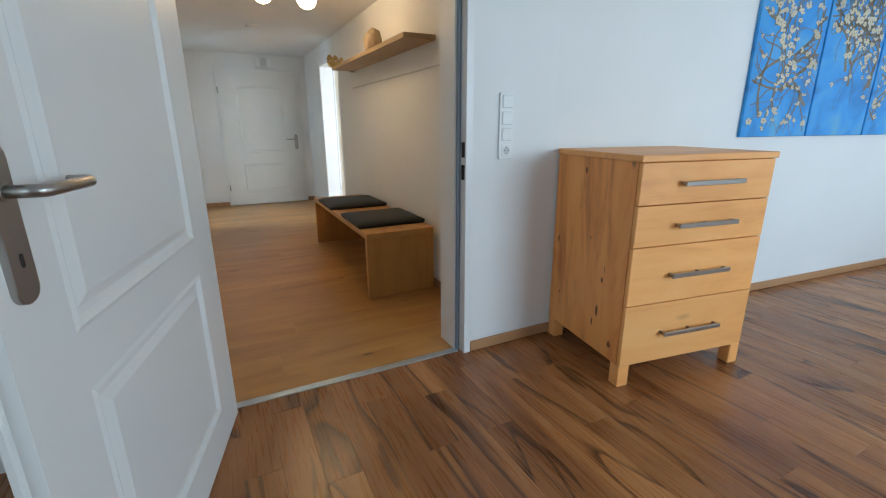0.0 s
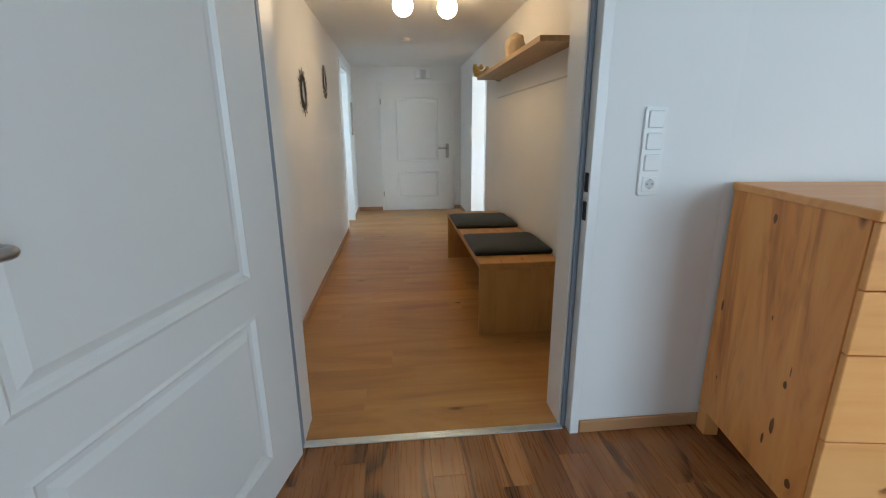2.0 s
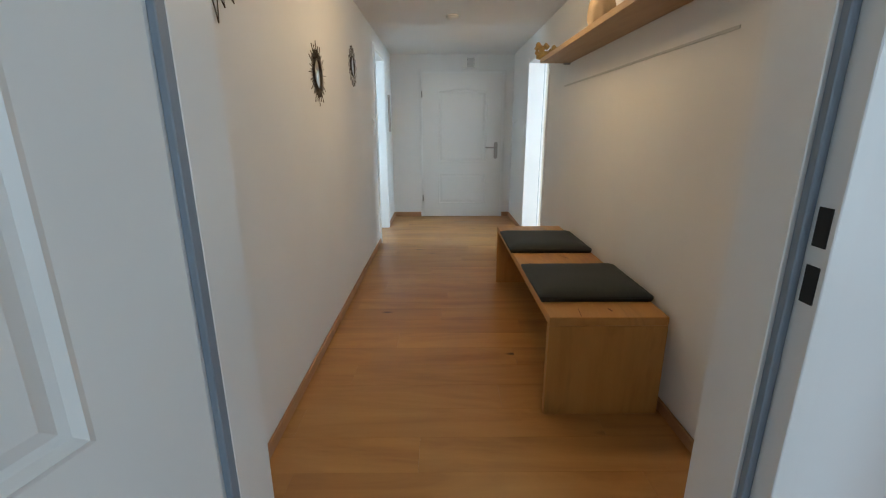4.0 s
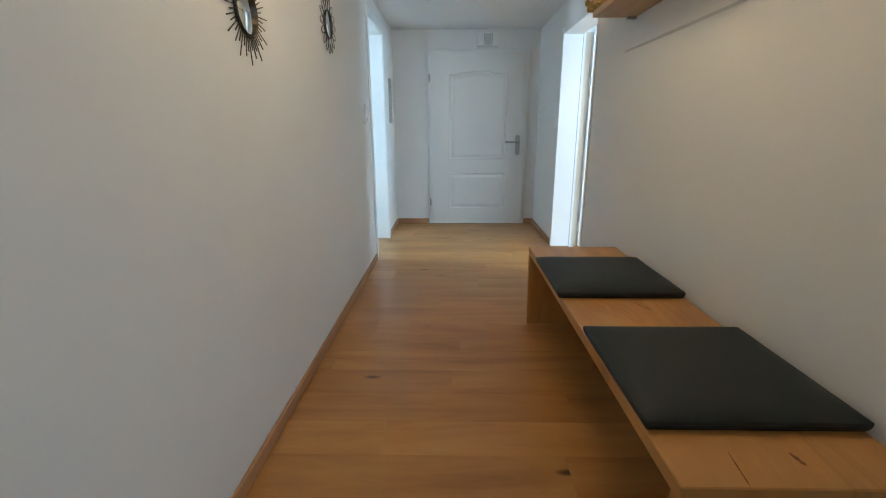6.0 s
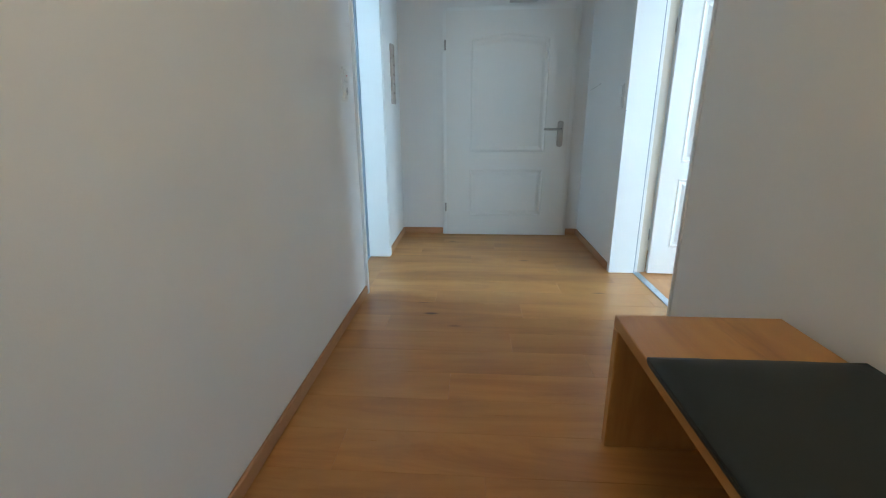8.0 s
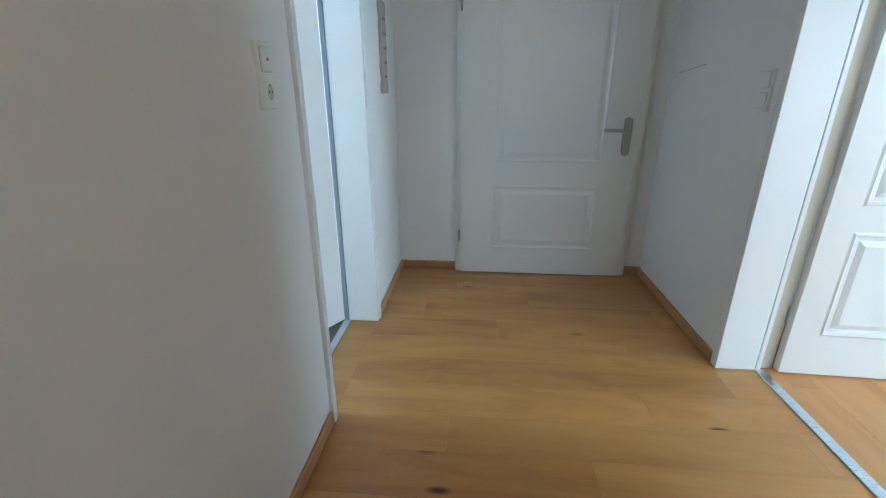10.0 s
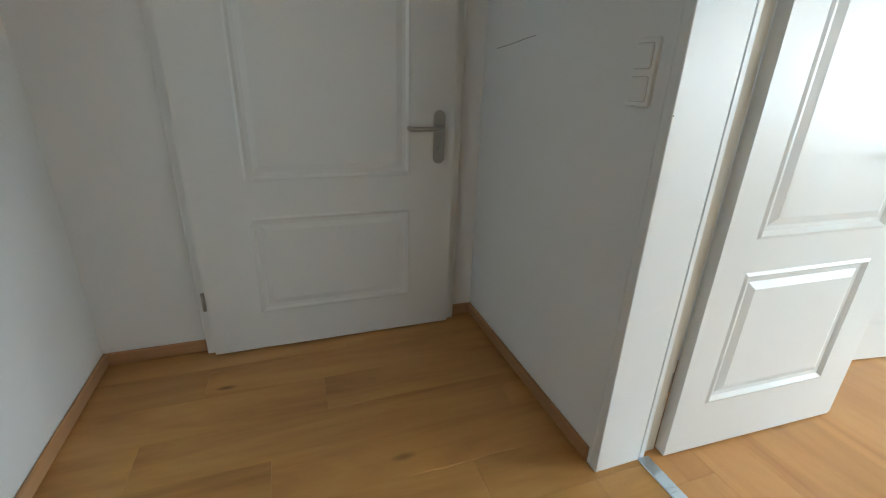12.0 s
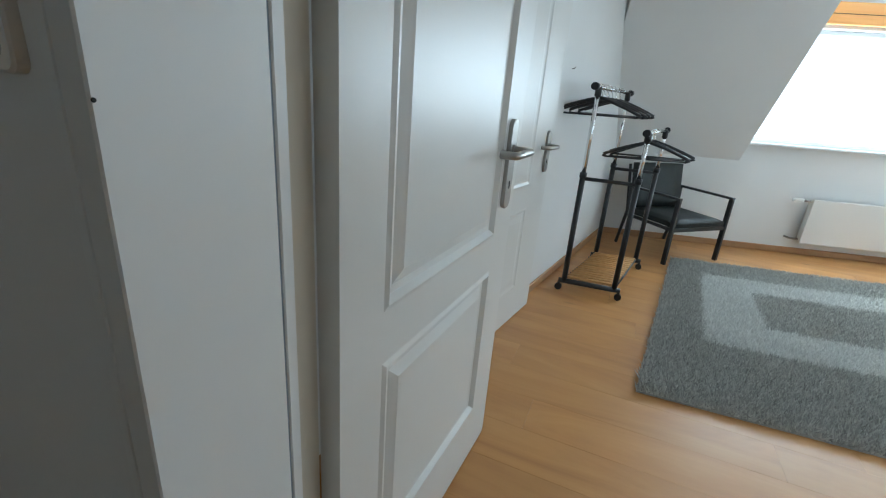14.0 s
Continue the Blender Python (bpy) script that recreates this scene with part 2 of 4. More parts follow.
def rug_material():
    m, t, b = nodes_of("rug_wool", 0.95)
    co = t.nodes.new("ShaderNodeTexCoord")
    n = add(t, "ShaderNodeTexNoise", Scale=55.0, Detail=4.0)
    t.links.new(co.outputs["Object"], n.inputs["Vector"])
    g = t.nodes.new("ShaderNodeNewGeometry")
    mix = add(t, "ShaderNodeMix", Factor=0.5)
    t.links.new(n.outputs[0], mix.inputs[2])
    t.links.new(g.outputs["Random Per Island"], mix.inputs[3])
    at = t.nodes.new("ShaderNodeAttribute")
    at.attribute_name = "shade"
    lo = ramp(t, mix.outputs[0], [(0.2, (0.30, 0.292, 0.27)), (0.8, (0.72, 0.70, 0.65))])
    hi = ramp(t, mix.outputs[0], [(0.2, (0.66, 0.65, 0.62)), (0.8, (0.93, 0.92, 0.88))])
    mk = t.nodes.new("ShaderNodeMix")
    mk.data_type = "RGBA"
    t.links.new(at.outputs["Fac"], mk.inputs[0])
    t.links.new(lo.outputs[0], mk.inputs[6])
    t.links.new(hi.outputs[0], mk.inputs[7])
    t.links.new(mk.outputs[2], b.inputs["Base Color"])
    return m


RUG = rug_material()


def canvas_material():
    m, t, b = nodes_of("canvas_blue", 0.6)
    co = t.nodes.new("ShaderNodeTexCoord")
    n = add(t, "ShaderNodeTexNoise", Scale=5.0, Detail=6.0, Distortion=0.6)
    t.links.new(co.outputs["Object"], n.inputs["Vector"])
    r = ramp(t, n.outputs[0], [(0.3, (0.02, 0.20, 0.52)), (0.5, (0.03, 0.30, 0.72)), (0.72, (0.10, 0.38, 0.66))])
    t.links.new(r.outputs[0], b.inputs["Base Color"])
    w = add(t, "ShaderNodeTexNoise", Scale=160.0, Detail=2.0)
    t.links.new(co.outputs["Object"], w.inputs["Vector"])
    bump(t, b, w.outputs[0], 0.3, 0.001)
    return m


CANVAS = canvas_material()
KNOT = painted("wood_knot", (0.26, 0.095, 0.03), 0.6, 300, 0.3, 0.5)
BRANCH = painted("painted_branch", (0.27, 0.23, 0.17), 0.6, 60, 0.4, 0.5)
BLOSSOM = painted("painted_blossom", (0.70, 0.63, 0.46), 0.6, 50, 0.4, 0.35)

# ---- mesh helpers ----


def box(bm, x0, x1, y0, y1, z0, z1, bevel=0.0, seg=1):
    vs = [bm.verts.new((x, y, z)) for x in (x0, x1) for y in (y0, y1) for z in (z0, z1)]
    fs = [bm.faces.new([vs[i] for i in q]) for q in ((0, 1, 3, 2), (4, 6, 7, 5), (0, 4, 5, 1), (2, 3, 7, 6), (0, 2, 6, 4), (1, 5, 7, 3))]
    if bevel:
        es = {e for f in fs for e in f.edges}
        bmesh.ops.bevel(bm, geom=list(es), offset=bevel, segments=seg, affect="EDGES", profile=0.5)
    return bm


def boxes(*specs, bevel=0.0, seg=1):
    bm = bmesh.new()
    for s in specs:
        box(bm, *s, bevel=bevel, seg=seg)
    return bm


def tube(bm, pts, r, n=10, cap=True):
    """A round bar along a line of points."""
    pts = [Vector(p) for p in pts]
    rings = []
    up = Vector((0, 0, 1))
    for i, p in enumerate(pts):
        a, c = pts[max(i - 1, 0)], pts[min(i + 1, len(pts) - 1)]
        d = (c - a).normalized()
        ref = up if abs(d.z) < 0.95 else Vector((0, 1, 0))
        s = d.cross(ref).normalized()
        w = s.cross(d)
        rings.append([bm.verts.new(p + r * (math.cos(2 * math.pi * k / n) * s + math.sin(2 * math.pi * k / n) * w)) for k in range(n)])
    for a, c in zip(rings, rings[1:]):
        for k in range(n):
            f = bm.faces.new((a[k], a[(k + 1) % n], c[(k + 1) % n], c[k]))
            f.smooth = True
    if cap:
        bm.faces.new(rings[0][::-1])
        bm.faces.new(rings[-1])
    return bm


def lathe(bm, profile, center=(0, 0, 0), n=24, axis="z"):
    """A turned shape: rows of radius and height."""
    rings = []
    for r, h in profile:
        ring = []
        for k in range(n):
            a = 2 * math.pi * k / n
            v = (r * math.cos(a), r * math.sin(a), h) if axis == "z" else ((h, r * math.cos(a), r * math.sin(a)) if axis == "x" else (r * math.cos(a), h, r * math.sin(a)))
            ring.append(bm.verts.new(Vector(center) + Vector(v)))
        rings.append(ring)
    for a, c in zip(rings, rings[1:]):
        for k in range(n):
            bm.faces.new((a[k], a[(k + 1) % n], c[(k + 1) % n], c[k])).smooth = True
    bm.faces.new(rings[0][::-1])
    bm.faces.new(rings[-1])
    return bm


def rounded(bm, w, h, d, r, plane="xz", center=(0, 0, 0), n=5):
    """A plate with rounded corners; d: thickness towards -y (or -x)."""
    ring = []
    for cx, cy, a0 in ((w / 2 - r, h / 2 - r, 0), (-w / 2 + r, h / 2 - r, 90), (-w / 2 + r, -h / 2 + r, 180), (w / 2 - r, -h / 2 + r, 270)):
        for k in range(n + 1):
            a = radians(a0 + 90 * k / n)
            ring.append((cx + r * math.cos(a), cy + r * math.sin(a)))
    e = min(0.0025, d * 0.4)
    loops = []
    for inset, depth in ((0, 0), (0, d - e), (e, d)):
        k = 1 - inset / max(w, h) * 2
        loops.append([bm.verts.new(Vector(center) + (Vector((x * k, -depth, z * k)) if plane == "xz" else Vector((x * k, z * k, depth)))) for x, z in ring])
    for a, c in zip(loops, loops[1:]):
        for i in range(len(ring)):
            bm.faces.new((a[i], a[(i + 1) % len(ring)], c[(i + 1) % len(ring)], c[i]))
    bm.faces.new(loops[0][::-1])
    bm.faces.new(loops[-1])
    return bm


def finish(bm, name, material):
    bmesh.ops.recalc_face_normals(bm, faces=bm.faces)
    me = bpy.data.meshes.new(name)
    bm.to_mesh(me)
    bm.free()
    me.materials.append(material)
    return me


def part(name, bm, material, parent, label="", m=None):
    ob = new(name, finish(bm, name, material))
    ob.parent = parent
    if m is not None:
        ob.matrix_basis = m
    return tagged(ob, label) if label else ob


def thing(name, m, label, category, group=""):
    ob = new(name)
    ob.empty_display_size = 0.1
    ob.matrix_basis = m
    return tagged(ob, label, category, group)


def solid(name, bm, material, label, category, kind="", m=None, group=""):
    ob = new(name, finish(bm, name, material))
    if m is not None:
        ob.matrix_basis = m
    return tagged(ob, label, category, group, kind)


def slab_wall(a, b, thick, z0, z1, holes=()):
    """A wall from a to b (its face on the left hand of that way recedes by thick); holes: s0, s1, z0, z1 along it."""
    a, b = Vector(a), Vector(b)
    u = (b - a).normalized()
    n = Vector((-u.y, u.x))
    length = (b - a).length
    ss = sorted({0.0, length, *[h[0] for h in holes], *[h[1] for h in holes]})
    zs = sorted({z0, z1, *[h[2] for h in holes], *[h[3] for h in holes]})
    bm = bmesh.new()
    solid_cell = lambda i, j: 0 <= i < len(ss) - 1 and 0 <= j < len(zs) - 1 and not any(h[0] <= ss[i] < h[1] and h[2] <= zs[j] < h[3] for h in holes)
    cache = {}

    def v(s, z, k):
        key = (round(s, 4), round(z, 4), k)
        if key not in cache:
            p = a + u * s + n * (thick * k)
            cache[key] = bm.verts.new((p.x, p.y, z))
        return cache[key]

    for i in range(len(ss) - 1):
        for j in range(len(zs) - 1):
            if not solid_cell(i, j):
                continue
            s0, s1, c0, c1 = ss[i], ss[i + 1], zs[j], zs[j + 1]
            for k in (0, 1):
                bm.faces.new((v(s0, c0, k), v(s1, c0, k), v(s1, c1, k), v(s0, c1, k)))
            for di, dj, q in ((-1, 0, (s0, c0, s0, c1)), (1, 0, (s1, c0, s1, c1)), (0, -1, (s0, c0, s1, c0)), (0, 1, (s0, c1, s1, c1))):
                if not solid_cell(i + di, j + dj):
                    bm.faces.new((v(q[0], q[1], 0), v(q[2], q[3], 0), v(q[2], q[3], 1), v(q[0], q[1], 1)))
    return bm


def structure(name, bm, material, label, category):
    return solid(name, bm, material, label, category, "structure")


def strip(a, b, z0, z1, out):
    """A straight board along a wall line from a to b, standing proud of it to the right hand of that way."""
    a, b = Vector(a), Vector(b)
    length = (b - a).length
    bm = box(bmesh.new(), 0, length, -out, 0, z0, z1, 0.004)
    return bm, pose(a.x, a.y, 0, 0, 0, math.degrees(math.atan2(b.y - a.y, b.x - a.x)))

# ---- structure ----
EA, EU = Vector((5.55, 4.219)), Vector((0.2707, -0.9627))
structure("wall_living_north", slab_wall((-2.5, 0), (1.62, 0), 0.2, 0, 2.35, [(2.47, 3.605, 0, 2.03)]), WALL, "white painted wall with the open doorway to the hall", "wall")
structure("wall_living_north_2", slab_wall((1.62, 0), (5.6, -0.383), 0.2, 0, 2.35), WALL, "white painted wall behind the chest of drawers", "wall")
structure("wall_living_south", slab_wall((5.6, -4.6), (-2.5, -4.6), 0.25, 0, 2.35, [(1.7, 3.7, 0.8, 2.1)]), WALL, "white painted wall with an unseen window", "wall")
structure("wall_living_east", slab_wall((5.55, -0.3), (5.55, -4.6), 0.25, 0, 2.35, [(0.9, 3.1, 0.8, 2.1)]), WALL, "white painted wall with a wide window", "wall")
# The opening in this unseen wall is assumed, made for the west fill lamp.
structure("wall_living_west", slab_wall((-2.5, -4.6), (-2.5, 0), 0.2, 0, 2.35, [(0.9, 2.5, 0.8, 2.1)]), WALL, "white painted wall with an unseen window", "wall")
structure("wall_hall_west", slab_wall((-0.24, 0.2), (-0.24, 5.515), 0.18, 0, 2.2, [(3.785, 4.551, 0, 2.0)]), WALL, "white hall wall with the bathroom doorway", "wall")
structure("wall_hall_east", slab_wall((1.41, 5.515), (1.41, 0.2), 0.19, 0, 2.2, [(1.066, 2.041, 0, 1.935)]), WALL, "white hall wall with the bedroom doorway", "wall")
structure("wall_hall_end", slab_wall((-0.42, 5.515), (1.6, 5.515), 0.2, 0, 2.2), WALL, "white wall at the end of the hall", "wall")
structure("wall_bedroom_north", slab_wall((1.6, 4.848), (5.62, 4.253), 0.15, 0, 2.25), WALL, "white bedroom wall with a closed door", "wall")
structure("wall_bedroom_east", slab_wall(EA - EU * 0.15, EA + EU * 4.1, 0.22, 0, 2.25, [(1.18, 3.80, 0.95, 1.85)]), WALL, "white bedroom wall under the roof with a wide window", "wall")
# Unseen wall; its opening is added to let the south fill lamp through.
structure("wall_bedroom_south", slab_wall((6.7, 0.6), (1.6, 0.6), 0.15, 0, 2.25, [(2.3, 4.3, 0.8, 1.8)]), WALL, "unseen white bedroom wall with an added window", "wall")
structure("wall_bathroom_west", slab_wall((-2.2, 3.2), (-2.2, 5.6), 0.15, 0, 2.2, [(0.65, 1.55, 1.0, 2.0)]), WALL, "white bathroom wall with a window", "wall")
structure("wall_bathroom_north", slab_wall((-2.2, 5.4), (-0.42, 5.4), 0.15, 0, 2.2), WALL, "plain white bathroom wall", "wall")
structure("wall_bathroom_south", slab_wall((-0.42, 3.4), (-2.2, 3.4), 0.15, 0, 2.2), WALL, "plain white bathroom wall", "wall")
structure("ceiling_living", boxes((-2.7, 5.85, -4.9, 0.0, 2.35, 2.5)), CEIL, "flat white ceiling", "ceiling")
structure("ceiling_hall", boxes((-0.24, 1.41, 0.2, 5.515, 2.17, 2.3)), CEIL, "flat white hall ceiling", "ceiling")
structure("ceiling_bedroom", boxes((1.6, 6.9, 0.4, 4.85, 2.25, 2.4)), CEIL, "flat white bedroom ceiling", "ceiling")
structure("ceiling_bathroom", boxes((-2.4, -0.42, 3.2, 5.6, 2.2, 2.3)), CEIL, "flat white bathroom ceiling", "ceiling")

EN = Vector((-0.9627, -0.2707))


def east(s, d, z):
    """A place by its way along the bedroom's window wall, its distance from it and its height."""
    p = EA + EU * s + EN * d
    return Vector((p.x, p.y, z))


EAST = pose(EA.x, EA.y, 0, 0, 0, math.degrees(math.atan2(EU.y, EU.x)))


def roof_slope(s0, s1):
    bm = bmesh.new()
    rings = [[bm.verts.new(east(s, d, z)) for d, z in ((-0.02, 0.76), (-0.02, 2.26), (0.88, 2.26), (0.88, 2.24), (0.002, 0.785))] for s in (s0, s1)]
    for i in range(5):
        bm.faces.new((rings[0][i], rings[0][(i + 1) % 5], rings[1][(i + 1) % 5], rings[1][i]))
    bm.faces.new(rings[0])
    bm.faces.new(rings[1][::-1])
    return bm


structure("ceiling_slope", roof_slope(-0.3, 1.0), CEIL, "white sloped attic ceiling beside the dormer window", "ceiling")
structure("ceiling_slope_2", roof_slope(3.7, 4.3), CEIL, "white sloped attic ceiling beside the dormer window", "ceiling")


def baseboard(a, b, name="baseboard"):
    bm, m = strip(a, b, 0.001, 0.058, 0.014)
    return solid(name, bm, SKIRT, "low beech-coloured skirting board along the wall", "baseboard", "structure", m)


baseboard((-0.24, 0.21), (-0.24, 3.948))
baseboard((-0.24, 4.79), (-0.24, 5.515))
baseboard((-0.225, 5.515), (0.145, 5.515))
baseboard((1.302, 5.515), (1.395, 5.515))
baseboard((1.41, 5.515), (1.41, 4.48))
baseboard((1.41, 3.455), (1.41, 0.21))
baseboard((1.132, 0), (1.62, 0))
baseboard((1.62, 0), (5.55, -0.378))
baseboard((3.65, 4.5447), (5.52, 4.268))
baseboard(east(-0.03, 0, 0).xy, east(4.0, 0, 0).xy)
baseboard((1.62, 4.845), (2.57, 4.7044))

# ---- doors ----


def moulded_panel(x0, x1, z0, z1, y, out, arch=0.0, relief=1.0):
    """A door panel: a stepped moulding round a raised field."""
    bm = bmesh.new()
    rings = []
    for inset, depth in ((0, 0), (0.010, 0.004), (0.022, -0.008), (0.036, -0.009), (0.055, -0.002), (0.060, 0.0)):
        ring = [(x0 + inset, z0 + inset), (x1 - inset, z0 + inset), (x1 - inset, z1 - inset)]
        if arch:
            for k in range(1, 8):
                f = k / 8
                ring.append((x1 - inset + (x0 - x1 + 2 * inset) * f, z1 - inset + arch * math.sin(math.pi * f) ** 2))
        ring.append((x0 + inset, z1 - inset))
        rings.append([bm.verts.new((x, y + out * depth * relief, z)) for x, z in ring])
    n = len(rings[0])
    for a, c in zip(rings, rings[1:]):
        for i in range(n):
            bm.faces.new((a[i], a[(i + 1) % n], c[(i + 1) % n], c[i]))
    bm.faces.new(rings[-1])
    return bm


def door_handle(parent, x, z0, z1, zl, y, out, toward, keyhole="bit"):
    """A long steel plate with a lever; out: side of the leaf, toward: the way the lever points."""
    bm = bmesh.new()
    rounded(bm, 0.050, z1 - z0, 0.011, 0.0245, center=(0, 0, 0), n=8)
    flip = Matrix.Translation((x, y, (z0 + z1) / 2)) @ Matrix.Rotation(0 if out < 0 else math.pi, 4, "Z")
    plate = part("handle_plate", bm, STEEL, parent, "brushed steel handle plate", flip)
    bm = bmesh.new()
    d, c, e = 0.054, 0.016, 0.138
    pts = [(0, 0, 0), (0, out * (d - c), 0)]
    for k in range(1, 6):
        a = math.pi / 2 * k / 5
        pts.append((toward * c * (1 - math.cos(a)), out * (d - c + c * math.sin(a)), 0))
    pts.append((toward * (e - c), out * d, 0))
    for k in range(1, 6):
        a = math.pi / 2 * k / 5
        pts.append((toward * (e - c + c * math.sin(a)), out * (d - c + c * math.cos(a)), 0))
    pts.append((toward * e, out * 0.016, 0))
    tube(bm, pts, 0.0098, 14)
    part("lever", bm, STEEL, parent, "", Matrix.Translation((x, y + out * 0.008, zl)))
    bm = bmesh.new()
    tube(bm, [(0, 0, 0), (0, out * 0.008, 0)], 0.014, 14)
    part("lever_collar", bm, STEEL, parent, "", Matrix.Translation((x, y + out * 0.008, zl)))
    bm = bmesh.new()
    zk = z0 + 0.28 * (z1 - z0)
    if keyhole == "bit":
        rounded(bm, 0.007, 0.022, 0.0012, 0.0034, center=(0, 0, 0))
        part("keyhole", bm, DARK, parent, "", Matrix.Translation((x, y + out * 0.0112, zk)) @ Matrix.Rotation(0 if out < 0 else math.pi, 4, "Z"))
    else:
        tube(bm, [(0, 0, 0), (0, out * 0.012, 0)], 0.0085, 12)
        part("lock_cylinder", bm, STEEL, parent, "", Matrix.Translation((x, y + out * 0.009, zk)))
    return plate


def door_leaf(name, label, m, w, h, panels, handle, t=0.04, sides=(-1, 1), hinges=(0.25, 1.7), hinge_side=-1, arch=0.0, keyhole="bit", relief=1.0, lock=False):
    """A white two-panel leaf, hinged at its local x = 0. panels: x0, x1, lower z0, z1, upper z0, z1. handle: x, z0, z1, lever z."""
    ob = tagged(thing(name, m, label, "door"), kind="structure")
    x0, x1, l0, l1, u0, u1 = panels
    bm = bmesh.new()
    z = 0.008
    for s in (-t / 2, t / 2):
        for a, b, c, d in ((0, x0, z, h), (x1, w, z, h), (x0, x1, z, l0), (x0, x1, l1, u0)):
            bm.faces.new([bm.verts.new(v) for v in ((a, s, c), (b, s, c), (b, s, d), (a, s, d))])
        top = [(x1, u1), (x1, h), (x0, h), (x0, u1)]
        if arch:
            top += [(x0 + (x1 - x0) * k / 8, u1 + arch * math.sin(math.pi * k / 8) ** 2) for k in range(1, 8)]
        bm.faces.new([bm.verts.new((x, s, zz)) for x, zz in top])
    for a, b in (((0, z), (w, z)), ((w, z), (w, h)), ((w, h), (0, h)), ((0, h), (0, z))):
        bm.faces.new([bm.verts.new(v) for v in ((a[0], -t / 2, a[1]), (b[0], -t / 2, b[1]), (b[0], t / 2, b[1]), (a[0], t / 2, a[1]))])
    bmesh.ops.remove_doubles(bm, verts=bm.verts, dist=1e-5)
    part("leaf", bm, DOOR, ob)
    for s in sides:
        part("panel", moulded_panel(x0, x1, l0, l1, s * t / 2, s, 0.0, relief), DOOR, ob)
        part("panel", moulded_panel(x0, x1, u0, u1, s * t / 2, s, arch, relief), DOOR, ob)
        door_handle(ob, handle[0], handle[1], handle[2], handle[3], s * t / 2, s, -1, keyhole)
    if lock:
        part("lip", boxes((w - 0.001, w + 0.013, -t / 2 + 0.001, -t / 2 + 0.016, 0.01, h), bevel=0.002), DOOR, ob)
        part("lock_plate", boxes((w - 0.001, w + 0.0025, -0.002, t / 2 - 0.003, handle[1] - 0.02, handle[2] + 0.03), bevel=0.001), STEEL, ob, "steel lock plate on the door edge")
        zs = handle[1] - 0.006
        part("screw", lathe(bmesh.new(), [(0.0042, 0.002), (0.0042, 0.0032), (0.003, 0.0036)], (w, 0.008, zs), 12, "x"), STEEL, ob)
        part("bolt_slot", boxes((w + 0.002, w + 0.0032, 0.003, 0.013, zs + 0.075, zs + 0.115)), DARK, ob)
        part("latch", boxes((w, w + 0.011, 0.002, t / 2 - 0.007, handle[3] - 0.016, handle[3] + 0.016), bevel=0.003), STEEL, ob)
    for zh in hinges:
        bm = bmesh.new()
        tube(bm, [(-0.009, hinge_side * (t / 2 + 0.004), zh - 0.04), (-0.009, hinge_side * (t / 2 + 0.004), zh + 0.04)], 0.0075, 10)
        part("hinge", bm, STEEL, ob, "small steel hinge")
    return ob


door_leaf("door_1", "white two-panel door standing wide open into the living room", pose(-0.022, -0.014, 0, 0, 0, -103.7), 1.045, 2.0,
          (0.195, 0.885, 0.155, 0.69, 0.805, 1.83), (0.985, 0.905, 1.151, 1.077), arch=0.04, lock=True)
door_leaf("door_2", "white two-panel entrance door, closed, at the end of the hall", pose(0.185, 5.471, 0), 1.07, 1.92,
          (0.205, 0.875, 0.185, 0.62, 0.765, 1.71), (1.0, 0.815, 1.04, 0.968), hinges=(0.27, 1.66), sides=(-1,), arch=0.035, keyhole="cylinder", relief=0.6)
door_leaf("door_3", "white two-panel bathroom door standing ajar", pose(-0.436, 4.734, 0, 0, 0, math.degrees(math.atan2(-0.858, -0.513))), 0.73, 1.97,
          (0.13, 0.60, 0.13, 0.65, 0.785, 1.80), (0.67, 0.85, 1.08, 1.0), arch=0.05)
door_leaf("door_4", "white two-panel door standing open into the bedroom", pose(1.664, 4.434, 0, 0, 0, -2.2), 0.78, 1.92,
          (0.115, 0.65, 0.20, 0.672, 0.775, 1.74), (0.70, 0.845, 1.083, 1.005), hinges=(0.28, 1.6), arch=0.05, lock=True, hinge_side=1)
door_leaf("door_5", "white two-panel door, closed, in the bedroom wall", pose(2.65, 4.651, 0, 0, 0, -8.42), 0.93, 1.92,
          (0.18, 0.70, 0.19, 0.63, 0.74, 1.72), (0.865, 0.79, 1.00, 0.925), sides=(-1,), hinges=(0.28, 1.6), arch=0.05, relief=0.35)


def door_frame(name, label, pieces, m=None):
    """pieces: name, material, box."""
    ob = tagged(thing(name, m or pose(0, 0, 0), label, "door frame"), kind="structure")
    for n, mat, b in pieces:
        part(n, boxes(b, bevel=0.002 if min(b[1] - b[0], b[3] - b[2]) > 0.008 else 0), mat, ob)
    return ob


door_frame("door_frame_1", "white steel door frame with a grey rubber seal", [
    ("jamb", FRAME, (1.068, 1.106, 0.056, 0.212, 0, 2.03)), ("jamb", FRAME, (-0.034, -0.010, 0.056, 0.212, 0, 2.03)),
    ("casing", FRAME, (1.093, 1.130, -0.012, 0.0555, 0, 2.09)), ("casing", FRAME, (-0.09, -0.026, -0.010, 0.0555, 0, 2.09)),
    ("head", FRAME, (-0.010, 1.068, 0.056, 0.212, 2.0, 2.034)), ("casing", FRAME, (-0.026, 1.093, -0.012, 0.0555, 2.02, 2.09)),
    ("seal", SEAL, (1.075, 1.092, 0.036, 0.0555, 0, 2.0)), ("seal", SEAL, (-0.025, -0.010, 0.026, 0.0555, 0, 2.0)),
    ("strike_plate", DARK, (1.0905, 1.0935, 0.000, 0.028, 1.02, 1.09)), ("strike_plate", DARK, (1.0905, 1.0935, 0.000, 0.028, 0.915, 0.985))])
